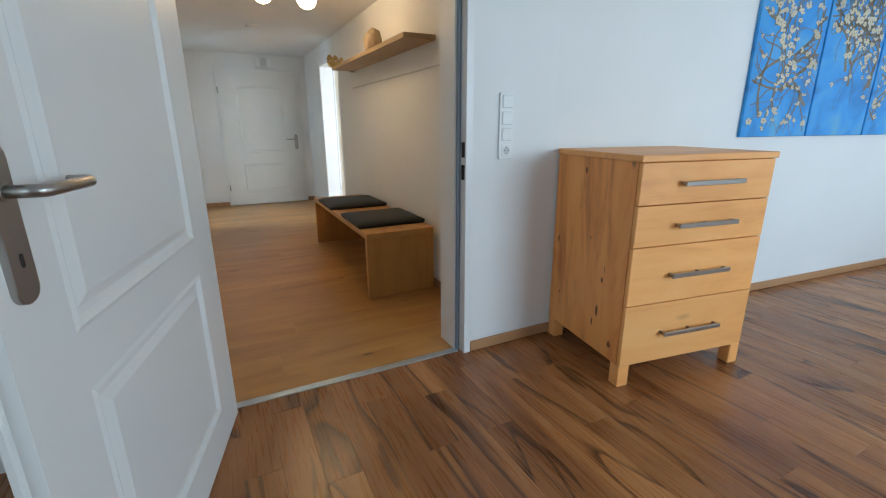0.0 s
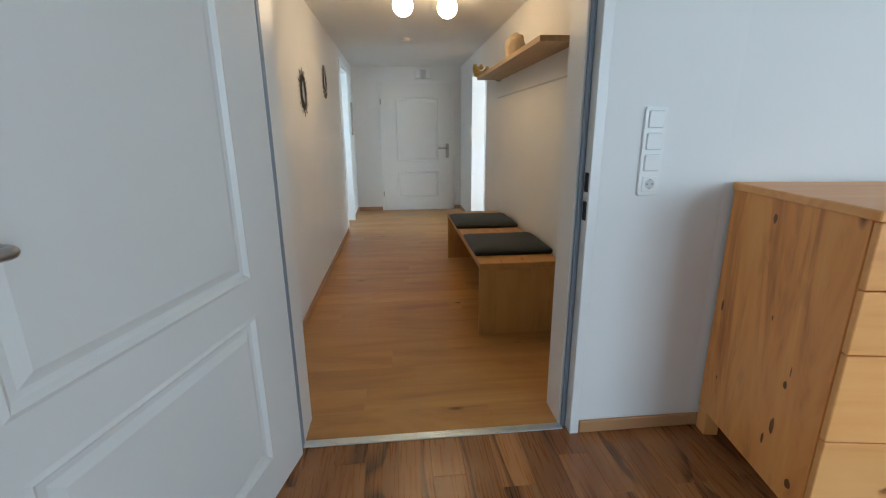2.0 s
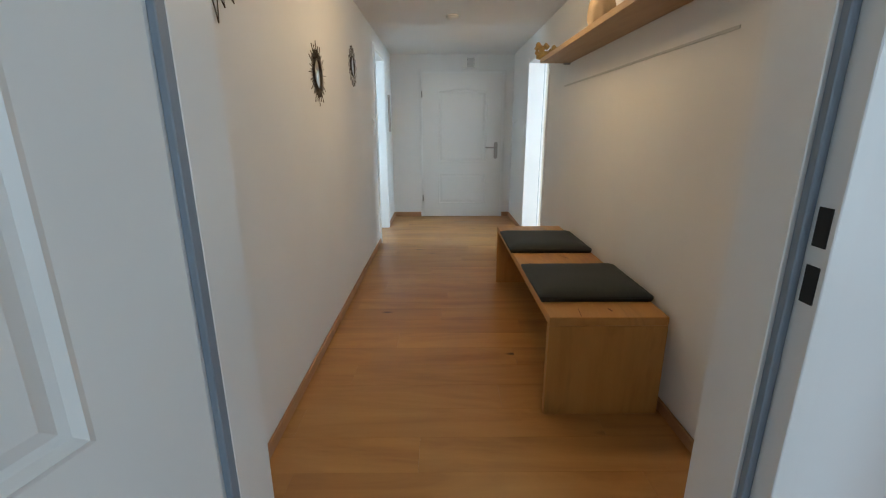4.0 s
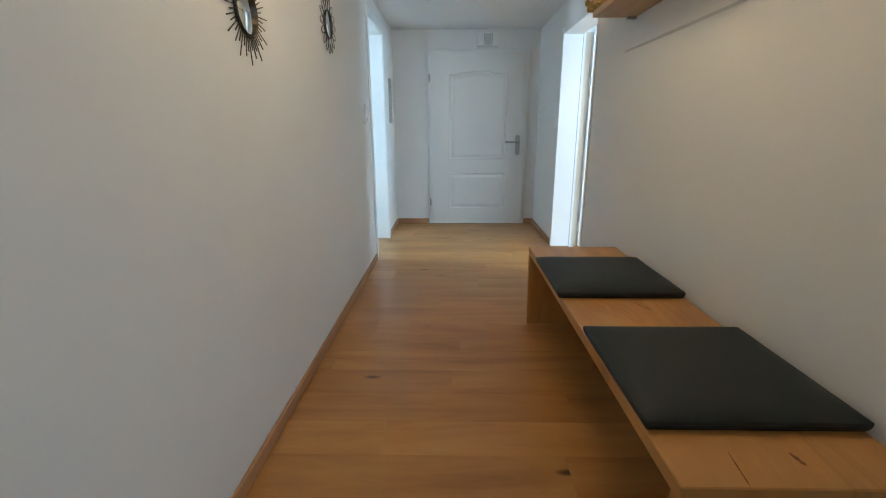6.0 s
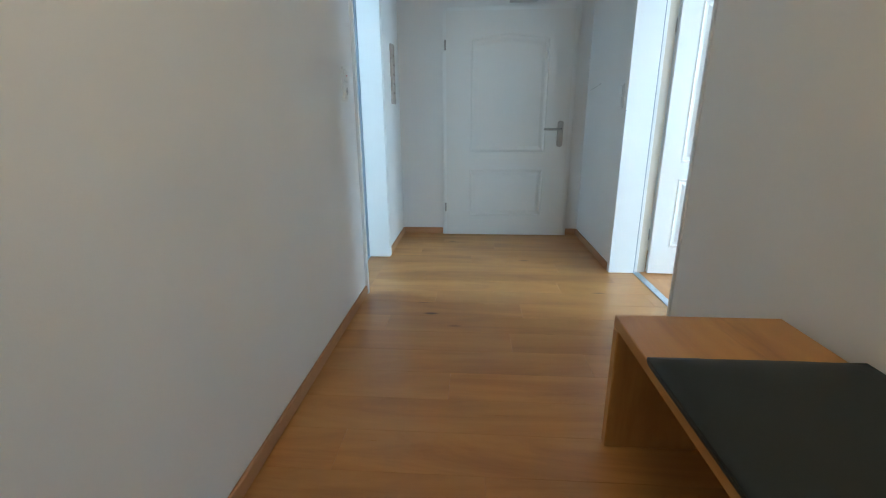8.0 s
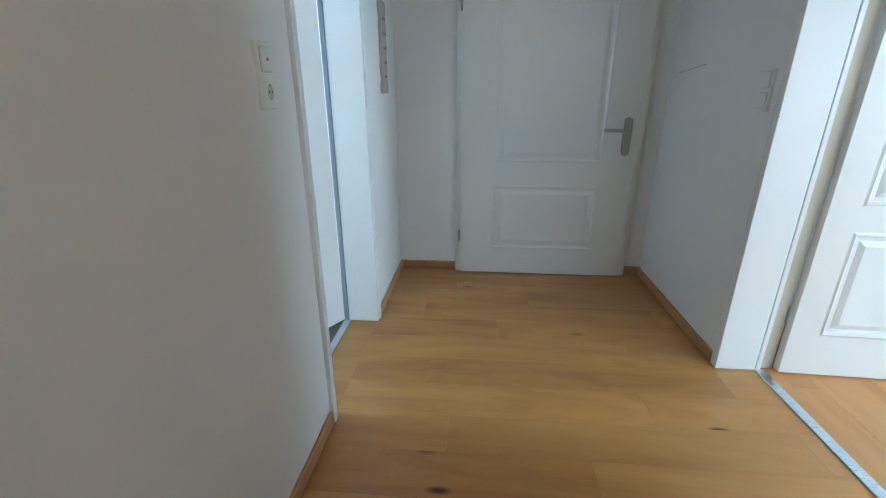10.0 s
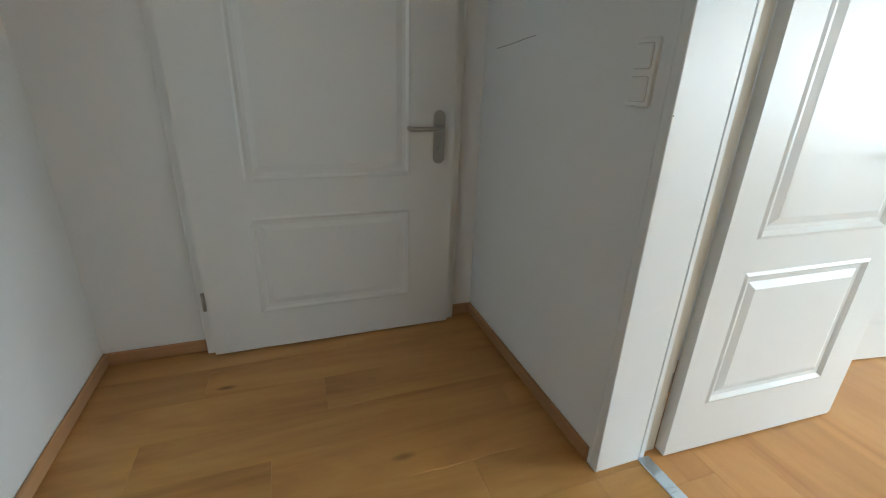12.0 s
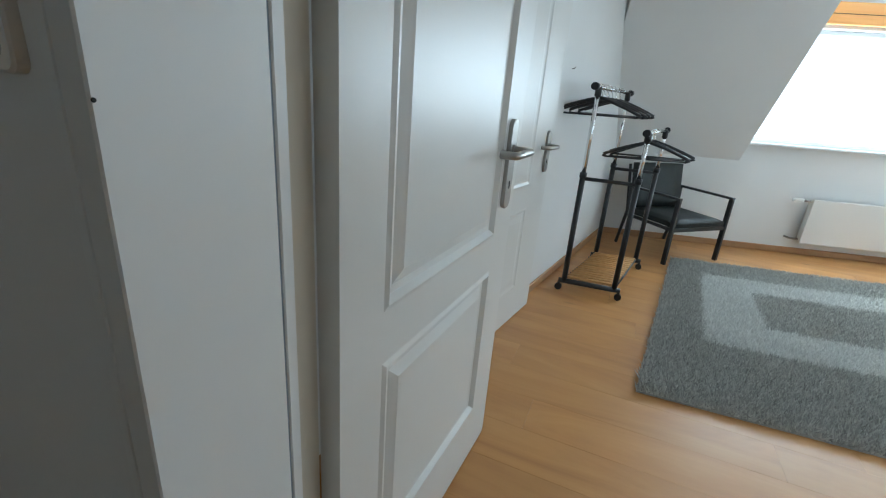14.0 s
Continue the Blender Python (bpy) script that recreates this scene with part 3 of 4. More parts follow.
door_frame("door_frame_2", "white door frame set into the end wall", [
    ("casing", FRAME, (0.150, 0.190, 5.481, 5.514, 0, 1.96)), ("casing", FRAME, (1.250, 1.298, 5.481, 5.514, 0, 1.96)),
    ("casing", FRAME, (0.190, 1.250, 5.481, 5.514, 1.915, 1.96)), ("stop", FRAME, (0.190, 1.250, 5.495, 5.514, 0, 1.915))])
door_frame("door_frame_3", "white steel bathroom door frame with a grey seal", [
    ("jamb", FRAME, (-0.395, -0.232, 4.731, 4.756, 0, 2.0)), ("jamb", FRAME, (-0.42, -0.232, 3.978, 4.003, 0, 2.0)),
    ("head", FRAME, (-0.42, -0.232, 4.003, 4.731, 1.975, 2.0)),
    ("casing", FRAME, (-0.24, -0.226, 4.756, 4.786, 0, 2.04)), ("casing", FRAME, (-0.24, -0.222, 3.948, 3.979, 0, 2.04)),
    ("casing", FRAME, (-0.24, -0.226, 3.979, 4.756, 2.0, 2.04)), ("seal", SEAL, (-0.416, -0.396, 4.719, 4.743, 0, 1.975))])
door_frame("door_frame_4", "white steel bedroom door frame with a thin dark seal", [
    ("jamb", FRAME, (1.402, 1.575, 4.432, 4.464, 0, 1.93)), ("jamb", FRAME, (1.402, 1.575, 3.464, 3.486, 0, 1.93)), ("casing", FRAME, (1.402, 1.41, 4.464, 4.479, 0, 1.96)),
    ("head", FRAME, (1.402, 1.575, 3.486, 4.432, 1.91, 1.93)), ("seal", SEAL, (1.575, 1.580, 4.4365, 4.464, 0, 1.91)),
    ("lip", FRAME, (1.580, 1.600, 4.434, 4.464, 0, 1.93)), ("rebate", REBATE_SHADE, (1.600, 1.660, 4.452, 4.494, 0, 1.93)),
    ("lip", FRAME, (1.580, 1.612, 3.464, 3.490, 0, 1.93))])
door_frame("door_frame_5", "white frame of the closed bedroom door", [
    ("casing", FRAME, (-0.05, -0.002, -0.015, 0.03, 0, 1.97)), ("casing", FRAME, (0.932, 0.985, -0.015, 0.03, 0, 1.97)),
    ("casing", FRAME, (-0.002, 0.932, -0.015, 0.03, 1.925, 1.97))], pose(2.65, 4.663, 0, 0, 0, -8.42))


def threshold(x0, x1, y0, y1):
    bm = boxes((x0, x1, y0, y1, 0.0005, 0.006), bevel=0.002)
    return solid("threshold", bm, ALU, "ribbed aluminium threshold strip on the floor", "threshold", "structure")


threshold(-0.010, 1.075, 0.020, 0.062)
threshold(1.570, 1.616, 3.486, 4.434)
threshold(-0.42, -0.385, 4.003, 4.731)

# ---- ceiling and wall fittings in the hall ----


def wall_plate(name, label, m, rockers, socket=False, lamp=False):
    """A white plastic plate on a wall, facing local -y, with rockers one above another and perhaps a socket below."""
    n = rockers + (1 if socket else 0)
    ob = thing(name, m, label, "light switch")
    part("cover_frame", rounded(bmesh.new(), 0.082, 0.0755 * n + 0.008, 0.011, 0.010), WHITE, ob)
    for i in range(n):
        z = 0.0755 * ((n - 1) / 2 - i)
        if i < rockers:
            part("rocker", rounded(bmesh.new(), 0.056, 0.056, 0.005, 0.006), WHITE, ob, "", Matrix.Translation((0, -0.0112, z)) @ Matrix.Rotation(radians(2.5), 4, "X"))
            part("rocker_gap", rounded(bmesh.new(), 0.060, 0.060, 0.0006, 0.007), GREY, ob, "", Matrix.Translation((0, -0.0109, z)))
            if lamp and i == 0:
                part("mark", boxes((-0.004, 0.004, -0.0172, -0.0162, z - 0.004, z + 0.004)), RED, ob, "small red mark")
        else:
            part("socket_insert", rounded(bmesh.new(), 0.056, 0.056, 0.003, 0.005), WHITE, ob, "", Matrix.Translation((0, -0.0108, z)))
            bm = lathe(bmesh.new(), [(0.0215, -0.0142), (0.0215, -0.0148), (0.0190, -0.0146), (0.0185, -0.0141)], (0, 0, z), 24, "y")
            part("socket_rim", bm, WHITE, ob)
            bm = lathe(bmesh.new(), [(0.0183, -0.0139), (0.0183, -0.0143)], (0, 0, z), 24, "y")
            part("socket_well", bm, GREY, ob)
            for dx in (-0.0095, 0.0095):
                part("socket_hole", lathe(bmesh.new(), [(0.0026, -0.0143), (0.0026, -0.0148)], (dx, 0, z), 10, "y"), DARK, ob)
            for dz in (-0.016, 0.016):
                part("earth_clip", boxes((-0.003, 0.003, -0.0155, -0.0142, z + dz - 0.003, z + dz + 0.003)), STEEL, ob)
    return ob


RED = painted("red_mark", (0.55, 0.05, 0.04), 0.5)
wall_plate("light_switch", "white three-rocker switch column with a socket below", pose(1.318, 0.0, 1.161), 3, True)
wall_plate("light_switch", "white double switch beside the bedroom door", pose(1.41, 4.553, 1.197, 0, 0, -90), 2)
wall_plate("light_switch", "white switch with a red mark above a socket", pose(-0.24, 3.77, 1.237, 0, 0, 90), 1, True, True)


def hall_lamp():
    ob = thing("ceiling_lamp", pose(0.634, 1.83, 2.17), "ceiling lamp with two lit frosted glass globes", "lamp")
    bm = bmesh.new()
    lathe(bm, [(0.055, 0.0), (0.055, -0.018), (0.048, -0.024)], n=28)
    part("ceiling_rose", bm, STEEL, ob)
    part("bar", boxes((-0.20, 0.20, -0.011, 0.011, -0.034, -0.022), bevel=0.003), STEEL, ob)
    for x, y in ((-0.155, -0.015), (0.155, 0.015)):
        bm = bmesh.new()
        tube(bm, [(x, 0, -0.03), (x, y, -0.040)], 0.012, 12)
        part("socket", bm, STEEL, ob)
        bm = bmesh.new()
        bmesh.ops.create_uvsphere(bm, u_segments=24, v_segments=14, radius=0.070, matrix=Matrix.Translation((x, y, -0.102)))
        for f in bm.faces:
            f.smooth = True
        part("globe", bm, GLOBE, ob, "lit frosted glass globe")
    return ob


hall_lamp()


def smoke_detector():
    bm = lathe(bmesh.new(), [(0.055, 0), (0.056, -0.012), (0.050, -0.028), (0.030, -0.034), (0.012, -0.035)], n=32)
    ob = thing("smoke_detector", pose(0.535, 3.48, 2.17), "round white smoke detector on the ceiling", "smoke detector")
    part("housing", bm, WHITE, ob)
    part("vent_ring", lathe(bmesh.new(), [(0.0565, -0.013), (0.0565, -0.016), (0.054, -0.017)], n=32), GREY, ob)
    return ob


smoke_detector()


def door_chime():
    ob = thing("door_chime", pose(0.826, 5.515, 2.058), "white plastic door chime above the entrance door", "door chime")
    part("housing", boxes((-0.115, 0.115, -0.045, 0, -0.07, 0.07), bevel=0.006, seg=2), WHITE, ob)
    part("grille", boxes((-0.035, 0.035, -0.052, -0.044, -0.06, 0.055), bevel=0.003), GREY, ob)
    part("groove", boxes((-0.045, -0.042, -0.0462, -0.0445, -0.062, 0.062)), DARK, ob)
    part("groove", boxes((0.042, 0.045, -0.0462, -0.0445, -0.062, 0.062)), DARK, ob)
    return ob


door_chime()


def mirror_base(label, y, z, r):
    ob = thing("wall_mirror", pose(-0.24, y, z, 0, 0, 90), label, "mirror", "mirrors on the hall wall")
    part("glass", lathe(bmesh.new(), [(r, -0.008), (r - 0.002, -0.0115), (0.001, -0.012)], n=36, axis="y"), MIRROR, ob, "round mirror glass")
    bm = bmesh.new()
    tube(bm, [(math.cos(a) * (r + 0.002), -0.010, math.sin(a) * (r + 0.002)) for a in [2 * math.pi * k / 40 for k in range(41)]], 0.0045, 8, False)
    part("rim", bm, BRASS, ob, "dark wire rim")
    part("back_disc", lathe(bmesh.new(), [(r, 0.0), (r, -0.008)], n=36, axis="y"), BRASS, ob)
    return ob


def sun_mirror(y, z):
    ob = mirror_base("round mirror with thin dark sunburst spikes", y, z, 0.072)
    for k in range(48):
        a = 2 * math.pi * k / 48
        r1 = (0.165, 0.118, 0.145, 0.125)[k % 4]
        bm = bmesh.new()
        tube(bm, [(0.074 * math.cos(a), -0.007, 0.074 * math.sin(a)), (r1 * math.cos(a + 0.03), -0.007, r1 * math.sin(a + 0.03))], 0.0021, 5)
        part("spike", bm, BRASS, ob)


def petal_mirror(y, z):
    ob = mirror_base("round mirror with dark wire petals", y, z, 0.066)
    for k in range(16):
        a = 2 * math.pi * k / 16
        bm = bmesh.new()
        pts = []
        for i in range(11):
            f = i / 10
            rr = 0.068 + 0.078 * math.sin(math.pi * f) ** 0.7
            b = a + (f - 0.5) * 0.42
            pts.append((rr * math.cos(b), -0.007, rr * math.sin(b)))
        tube(bm, pts, 0.0018, 5)
        part("wire_petal", bm, BRASS, ob)


def facet_mirror(y, z):
    ob = mirror_base("round mirror in an angular dark wire frame", y, z, 0.09)
    for k in range(16):
        a, b = 2 * math.pi * k / 16, 2 * math.pi * (k + 0.5) / 16
        c = 2 * math.pi * (k + 1) / 16
        bm = bmesh.new()
        r1 = 0.165 if k % 2 else 0.195
        tube(bm, [(0.092 * math.cos(a), -0.007, 0.092 * math.sin(a)), (r1 * math.cos(b), -0.007, r1 * math.sin(b)), (0.125 * math.cos(c), -0.007, 0.125 * math.sin(c)), (0.092 * math.cos(c), -0.007, 0.092 * math.sin(c))], 0.0022, 5)
        part("wire_facet", bm, BRASS, ob)


facet_mirror(0.68, 1.718)
sun_mirror(1.80, 1.505)
petal_mirror(2.815, 1.672)


def plaque():
    """A narrow board with a wavy outline."""
    bm = bmesh.new()
    rows = []
    n = 26
    for i in range(n + 1):
        f = i / n
        z = 1.18 + 0.45 * f
        w = 0.062 + 0.008 * math.sin(9 * math.pi * f) + 0.004 * math.sin(23 * f)
        rows.append([bm.verts.new((x, y, z)) for x, y in ((-w, 0.0), (-w, -0.012), (-w * 0.8, -0.018), (w * 0.8, -0.018), (w, -0.012), (w, 0.0))])
    for a, c in zip(rows, rows[1:]):
        for k in range(6):
            bm.faces.new((a[k], a[(k + 1) % 6], c[(k + 1) % 6], c[k]))
    bm.faces.new(rows[0])
    bm.faces.new(rows[-1])
    ob = thing("wall_plaque", pose(-0.24, 5.17, 0, 0, 0, 90), "narrow wavy-edged wooden plaque with faded writing", "plaque")
    part("board", bm, PLAQUE, ob)
    for k in range(5):
        part("writing", boxes((-0.035 + 0.004 * (k % 2), 0.035, -0.0195, -0.0178, 1.26 + 0.07 * k, 1.272 + 0.07 * k)), SOIL, ob, "unreadable dark line of writing")


plaque()
# Grey strip laid on the wall as the edge of the shelf's shadow.
solid("shelf_shadow_line", boxes((-1.05, 1.05, -0.004, 0, -0.006, 0.006), bevel=0.001), GREY, "thin grey strip for the shelf's shadow line on the white hall wall", "rail", "", pose(1.41, 1.89, 1.542, 0, 0, -90))
bm = bmesh.new()
tube(bm, [(-0.30, -0.0008, -0.028), (-0.17, -0.0008, -0.017), (-0.06, -0.0010, -0.004), (0, -0.0010, 0.001)], 0.0011, 5)
solid("wall_scratch", bm, SOIL, "thin dark scratch on the white wall", "scratch", "structure", pose(1.41, 5.10, 1.314, 0, 0, -90))

solid("paint_chip", lathe(bmesh.new(), [(0.0019, 0.0), (0.0018, -0.0006), (0.001, -0.001)], n=8, axis="y"), DARK, "small dark chip in the white door frame", "mark", "structure", pose(1.405, 4.4318, 1.105))
bm = bmesh.new()
tube(bm, [(0, 0, 0), (0, -0.016, 0.002), (0, -0.020, 0.010)], 0.0022, 7)
solid("wall_hook", bm, STEEL, "small bent nail in the white bedroom wall", "hook", "", pose(3.905, 4.5065, 1.32, 0, 0, -8.42))

# ---- bench, shelf ----


def bench():
    ob = thing("bench", pose(1.13, 1.825, 0, 0, 0, 90), "low oak bench with closed end boards against the wall", "bench")
    seat = part("seat_board", boxes((-0.88, 0.88, -0.25, 0.25, 0.425, 0.465), bevel=0.003), BENCHWOOD, ob)
    for x, y, length, width, turn in ((0.025, -0.036, 0.050, 0.0020, 24), (-0.012, -0.056, 0.020, 0.0028, 30), (-0.80, -0.03, 0.020, 0.005, 12), (-0.83, 0.11, 0.05, 0.0018, -8)):
        bm = bmesh.new()
        ring = [bm.verts.new((length * math.cos(math.pi * k / 7), width * math.sin(math.pi * k / 7) * (1 + 0.3 * math.sin(3 * k)), 0)) for k in range(14)]
        top = bm.verts.new((0, 0, 0.0005))
        for k in range(14):
            bm.faces.new((ring[k], ring[(k + 1) % 14], top))
        part("wood_crack", bm, KNOT, seat, "dark crack along the grain", pose(x, y, 0.4651, 0, 0, turn))
    for x in (-0.88, 0.84):
        part("side_panel", boxes((0.0, 0.4245, -0.25, 0.25, 0, 0.04), bevel=0.003), BENCHWOOD, ob, "", Matrix.Translation((x + 0.04, 0, 0)) @ Matrix.Rotation(-math.pi / 2, 4, "Y"))
    return ob


bench()


def cushion(x, y):
    bm = box(bmesh.new(), -0.246, 0.246, -0.255, 0.255, 0, 0.042)
    bmesh.ops.subdivide_edges(bm, edges=bm.edges[:], cuts=13, use_grid_fill=True)
    for v in bm.verts:
        fx, fy = abs(v.co.x) / 0.246, abs(v.co.y) / 0.255
        edge = max(fx, fy) ** 6
        if v.co.z > 0.02:
            v.co.z += 0.010 * (1 - max(fx, fy) ** 3) - 0.014 * max(fx, fy) ** 9 + 0.002 * noise.noise((v.co.x * 9, v.co.y * 9, y * 7))
        k = 1 - 0.03 * (abs(v.co.z - 0.022) / 0.022) ** 2 * edge
        v.co.x, v.co.y = v.co.x * k, v.co.y * k
    for f in bm.faces:
        f.smooth = True
    ob = thing("seat_cushion", pose(x, y, 0.4655, 0, 0, 90), "flat black leather cushion lying on the oak bench", "cushion", "cushions on the bench")
    part("pad", bm, LEATHER, ob)
    for s in (-1, 1):
        bm = bmesh.new()
        tube(bm, [(-0.240, s * 0.2535, 0.020), (0.240, s * 0.2535, 0.020)], 0.0025, 6)
        tube(bm, [(s * 0.2445, -0.249, 0.020), (s * 0.2445, 0.249, 0.020)], 0.0025, 6)
        part("piping", bm, LEATHER, ob)
    return ob


cushion(1.130, 1.352)
cushion(1.118, 2.155)

ob = thing("wall_shelf", pose(1.41, 1.90, 1.697, 0, 0, -90), "long oak board shelf high on the hall wall", "shelf")
part("board", boxes((-0.95, 0.95, -0.225, 0, 0, 0.032), bevel=0.002), SHELFWOOD, ob)
for x in (-0.93,):
    part("bracket", boxes((x - 0.012, x + 0.012, -0.05, -0.001, -0.012, 0.0), bevel=0.002), STEEL, ob)


def stone_figure():
    bm = bmesh.new()
    bmesh.ops.create_icosphere(bm, subdivisions=4, radius=1.0)
    for v in bm.verts:
        p = v.co.copy()
        k = 1 + 0.16 * noise.noise(p * 1.9) + 0.07 * noise.noise(p * 5.0)
        v.co = Vector((p.x * 0.070 * k, p.y * 0.078 * k, p.z * 0.095 * k * (1.1 if p.z < 0 else 1.0)))
        v.co.z = max(v.co.z, -0.08)
    for f in bm.faces:
        f.smooth = True
    return solid("stone_figure", bm, STONE, "small rounded beige stone figure standing on the oak shelf", "figure", "", pose(1.275, 1.80, 1.808))


stone_figure()


def dried_flowers():
    ob = thing("dried_flowers", pose(1.225, 2.80, 1.7295), "small bunch of dried yellow flowers on the shelf end", "flowers")
    rng = random.Random(4)
    for k in range(30):
        x, y, z = rng.uniform(-0.075, 0.05), rng.uniform(-0.06, 0.085), rng.uniform(0.02, 0.085) if k % 2 else 0.017
        bm = bmesh.new()
        bmesh.ops.create_icosphere(bm, subdivisions=2, radius=rng.uniform(0.014, 0.022), matrix=Matrix.Translation((x, y, z)))
        for v in bm.verts:
            v.co += v.normal * 0.007 * noise.noise(v.co * 190)
        part("flower_head", bm, STRAW, ob)
    bm = bmesh.new()
    for k in range(7):
        tube(bm, [(rng.uniform(-0.03, 0.03), -0.02, 0.012), (rng.uniform(-0.04, 0.04), -0.13, 0.01 + 0.003 * k)], 0.002, 5)
    part("stems", bm, STRAW, ob)


dried_flowers()

# ---- living room things ----


def chest():
    W, D, H = 0.735, 0.60, 1.05
    ob = thing("chest_of_drawers", pose(1.655, -0.014, 0, 0, 0, -8.8), "beech chest of four drawers against the white wall", "chest of drawers")
    part("top", boxes((-0.008, W + 0.008, -D - 0.006, 0, H - 0.028, H), bevel=0.003), PINE, ob)
    for x in (0.0, W - 0.022):
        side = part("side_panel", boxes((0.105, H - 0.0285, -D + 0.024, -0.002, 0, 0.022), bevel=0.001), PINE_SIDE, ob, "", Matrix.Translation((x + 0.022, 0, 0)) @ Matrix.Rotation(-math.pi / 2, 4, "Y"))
        for u, v, a, c in ((0.42, 0.03, 0.014, 0.008), (0.08, 0.48, 0.020, 0.006), (0.74, 0.61, 0.012, 0.007), (0.71, 0.80, 0.026, 0.008), (0.66, 0.88, 0.018, 0.005), (0.15, 0.82, 0.007, 0.004), (0.55, 0.40, 0.008, 0.003), (0.90, 0.95, 0.014, 0.011), (0.76, 0.55, 0.016, 0.002)):
            bm = bmesh.new()
            n = 14
            ring = [bm.verts.new((1.15 * a * math.cos(2 * math.pi * k / n) * (1 + 0.15 * math.sin(5 * k + 9 * u)), 1.15 * c * math.sin(2 * math.pi * k / n), 0)) for k in range(n)]
            top = bm.verts.new((0, 0, 0.0006))
            for k in range(n):
                bm.faces.new((ring[k], ring[(k + 1) % n], top))
            part("knot", bm, KNOT, side, "dark knot in the wood", Matrix.Translation((0.985 - 0.85 * v, -0.004 - 0.57 * u, 0.0221)))
    part("back_panel", boxes((0.023, W - 0.023, -0.012, -0.003, 0.11, H - 0.03)), PINE, ob)
    part("bottom", boxes((0.023, W - 0.023, -D + 0.03, -0.013, 0.11, 0.125)), PINE, ob)
    for x in (0.0, W - 0.06):
        for y in (-D + 0.001, -0.065):
            part("leg", boxes((x, x + 0.06, y, y + 0.06, 0, 0.1045), bevel=0.003), PINE, ob)
    zs = [(0.845, 1.019), (0.665, 0.841), (0.398, 0.661), (0.105, 0.394)]
    for z0, z1 in zs:
        dr = part("drawer", boxes((0.002, W - 0.002, -D, -D + 0.022, z0, z1), bevel=0.0025), PINE, ob)
        zh = z0 + (z1 - z0) * 0.5
        bm = boxes((W / 2 - 0.165, W / 2 + 0.165, -D - 0.036, -D - 0.026, zh - 0.010, zh + 0.010), bevel=0.002)
        part("handle", bm, STEEL, dr, "square brushed steel bar handle")
        for x in (W / 2 - 0.160, W / 2 - 0.005, W / 2 + 0.150):
            part("handle_post", boxes((x, x + 0.010, -D - 0.027, -D + 0.001, zh - 0.007, zh + 0.007)), STEEL, dr)
    return ob


chest()


def canvases():
    """Three blue canvases with painted blossom branches, side by side on the wall."""
    rng = random.Random(9)
    ang = -5.5
    x = 1.36
    for i, w in enumerate((0.62, 0.62, 0.62)):
        ob = thing("canvas_painting", pose(1.62, 0, 0, 0, 0, ang) @ pose(x + i * (w + 0.018), 0, 1.09), "unframed canvas of pale almond blossom branches on blue", "painting", "three canvas panels")
        part("canvas", boxes((0, w, -0.024, -0.001, 0, 0.95), bevel=0.003), CANVAS, ob)
        bm = bmesh.new()
        ends = []

        def limb(p, a, r, n):
            for k in range(n):
                q = (p[0] + 0.05 * math.cos(a), p[1] + 0.05 * math.sin(a))
                if not (0.01 < q[0] < w - 0.01 and 0.01 < q[1] < 0.94):
                    return
                s = (-math.sin(a) * r, math.cos(a) * r)
                vs = [bm.verts.new((xx, -0.0252, zz)) for xx, zz in ((p[0] - s[0], p[1] - s[1]), (q[0] - s[0] * 0.8, q[1] - s[1] * 0.8), (q[0] + s[0] * 0.8, q[1] + s[1] * 0.8), (p[0] + s[0], p[1] + s[1]))]
                bm.faces.new(vs)
                if rng.random() < 0.30 and r > 0.003:
                    limb(q, a + rng.choice((-1, 1)) * rng.uniform(0.5, 1.1), r * 0.6, n - k)
                ends.append(q)
                p, a, r = q, a + rng.uniform(-0.45, 0.45), r * 0.93

        for k in range(12):
            limb((rng.uniform(0.03, w - 0.03), rng.uniform(0.02, 0.7)), rng.uniform(0.4, 2.6), rng.uniform(0.008, 0.015), 12)
        part("painted_branch", bm, BRANCH, ob, "grey-brown painted branches")
        bm = bmesh.new()
        rng.shuffle(ends)
        for q in ends[:120]:
            r, a0, sx = rng.uniform(0.010, 0.024), rng.uniform(0, 6), rng.uniform(0.5, 1.0)
            if not (2 * r < q[0] < w - 2 * r and 2 * r < q[1] < 0.95 - 2 * r):
                continue
            for k in range(rng.randint(3, 5)):
                b = a0 + 1.257 * k
                cx, cz = q[0] + r * 0.75 * math.cos(b), q[1] + r * 0.75 * sx * math.sin(b)
                bm.faces.new([bm.verts.new((cx + r * rng.uniform(0.45, 0.75) * math.cos(2 * math.pi * j / 6), -0.0258 - 0.0002 * k, cz + sx * r * rng.uniform(0.4, 0.8) * math.sin(2 * math.pi * j / 6))) for j in range(6)])
        part("painted_blossom", bm, BLOSSOM, ob, "cream painted blossom")


canvases()

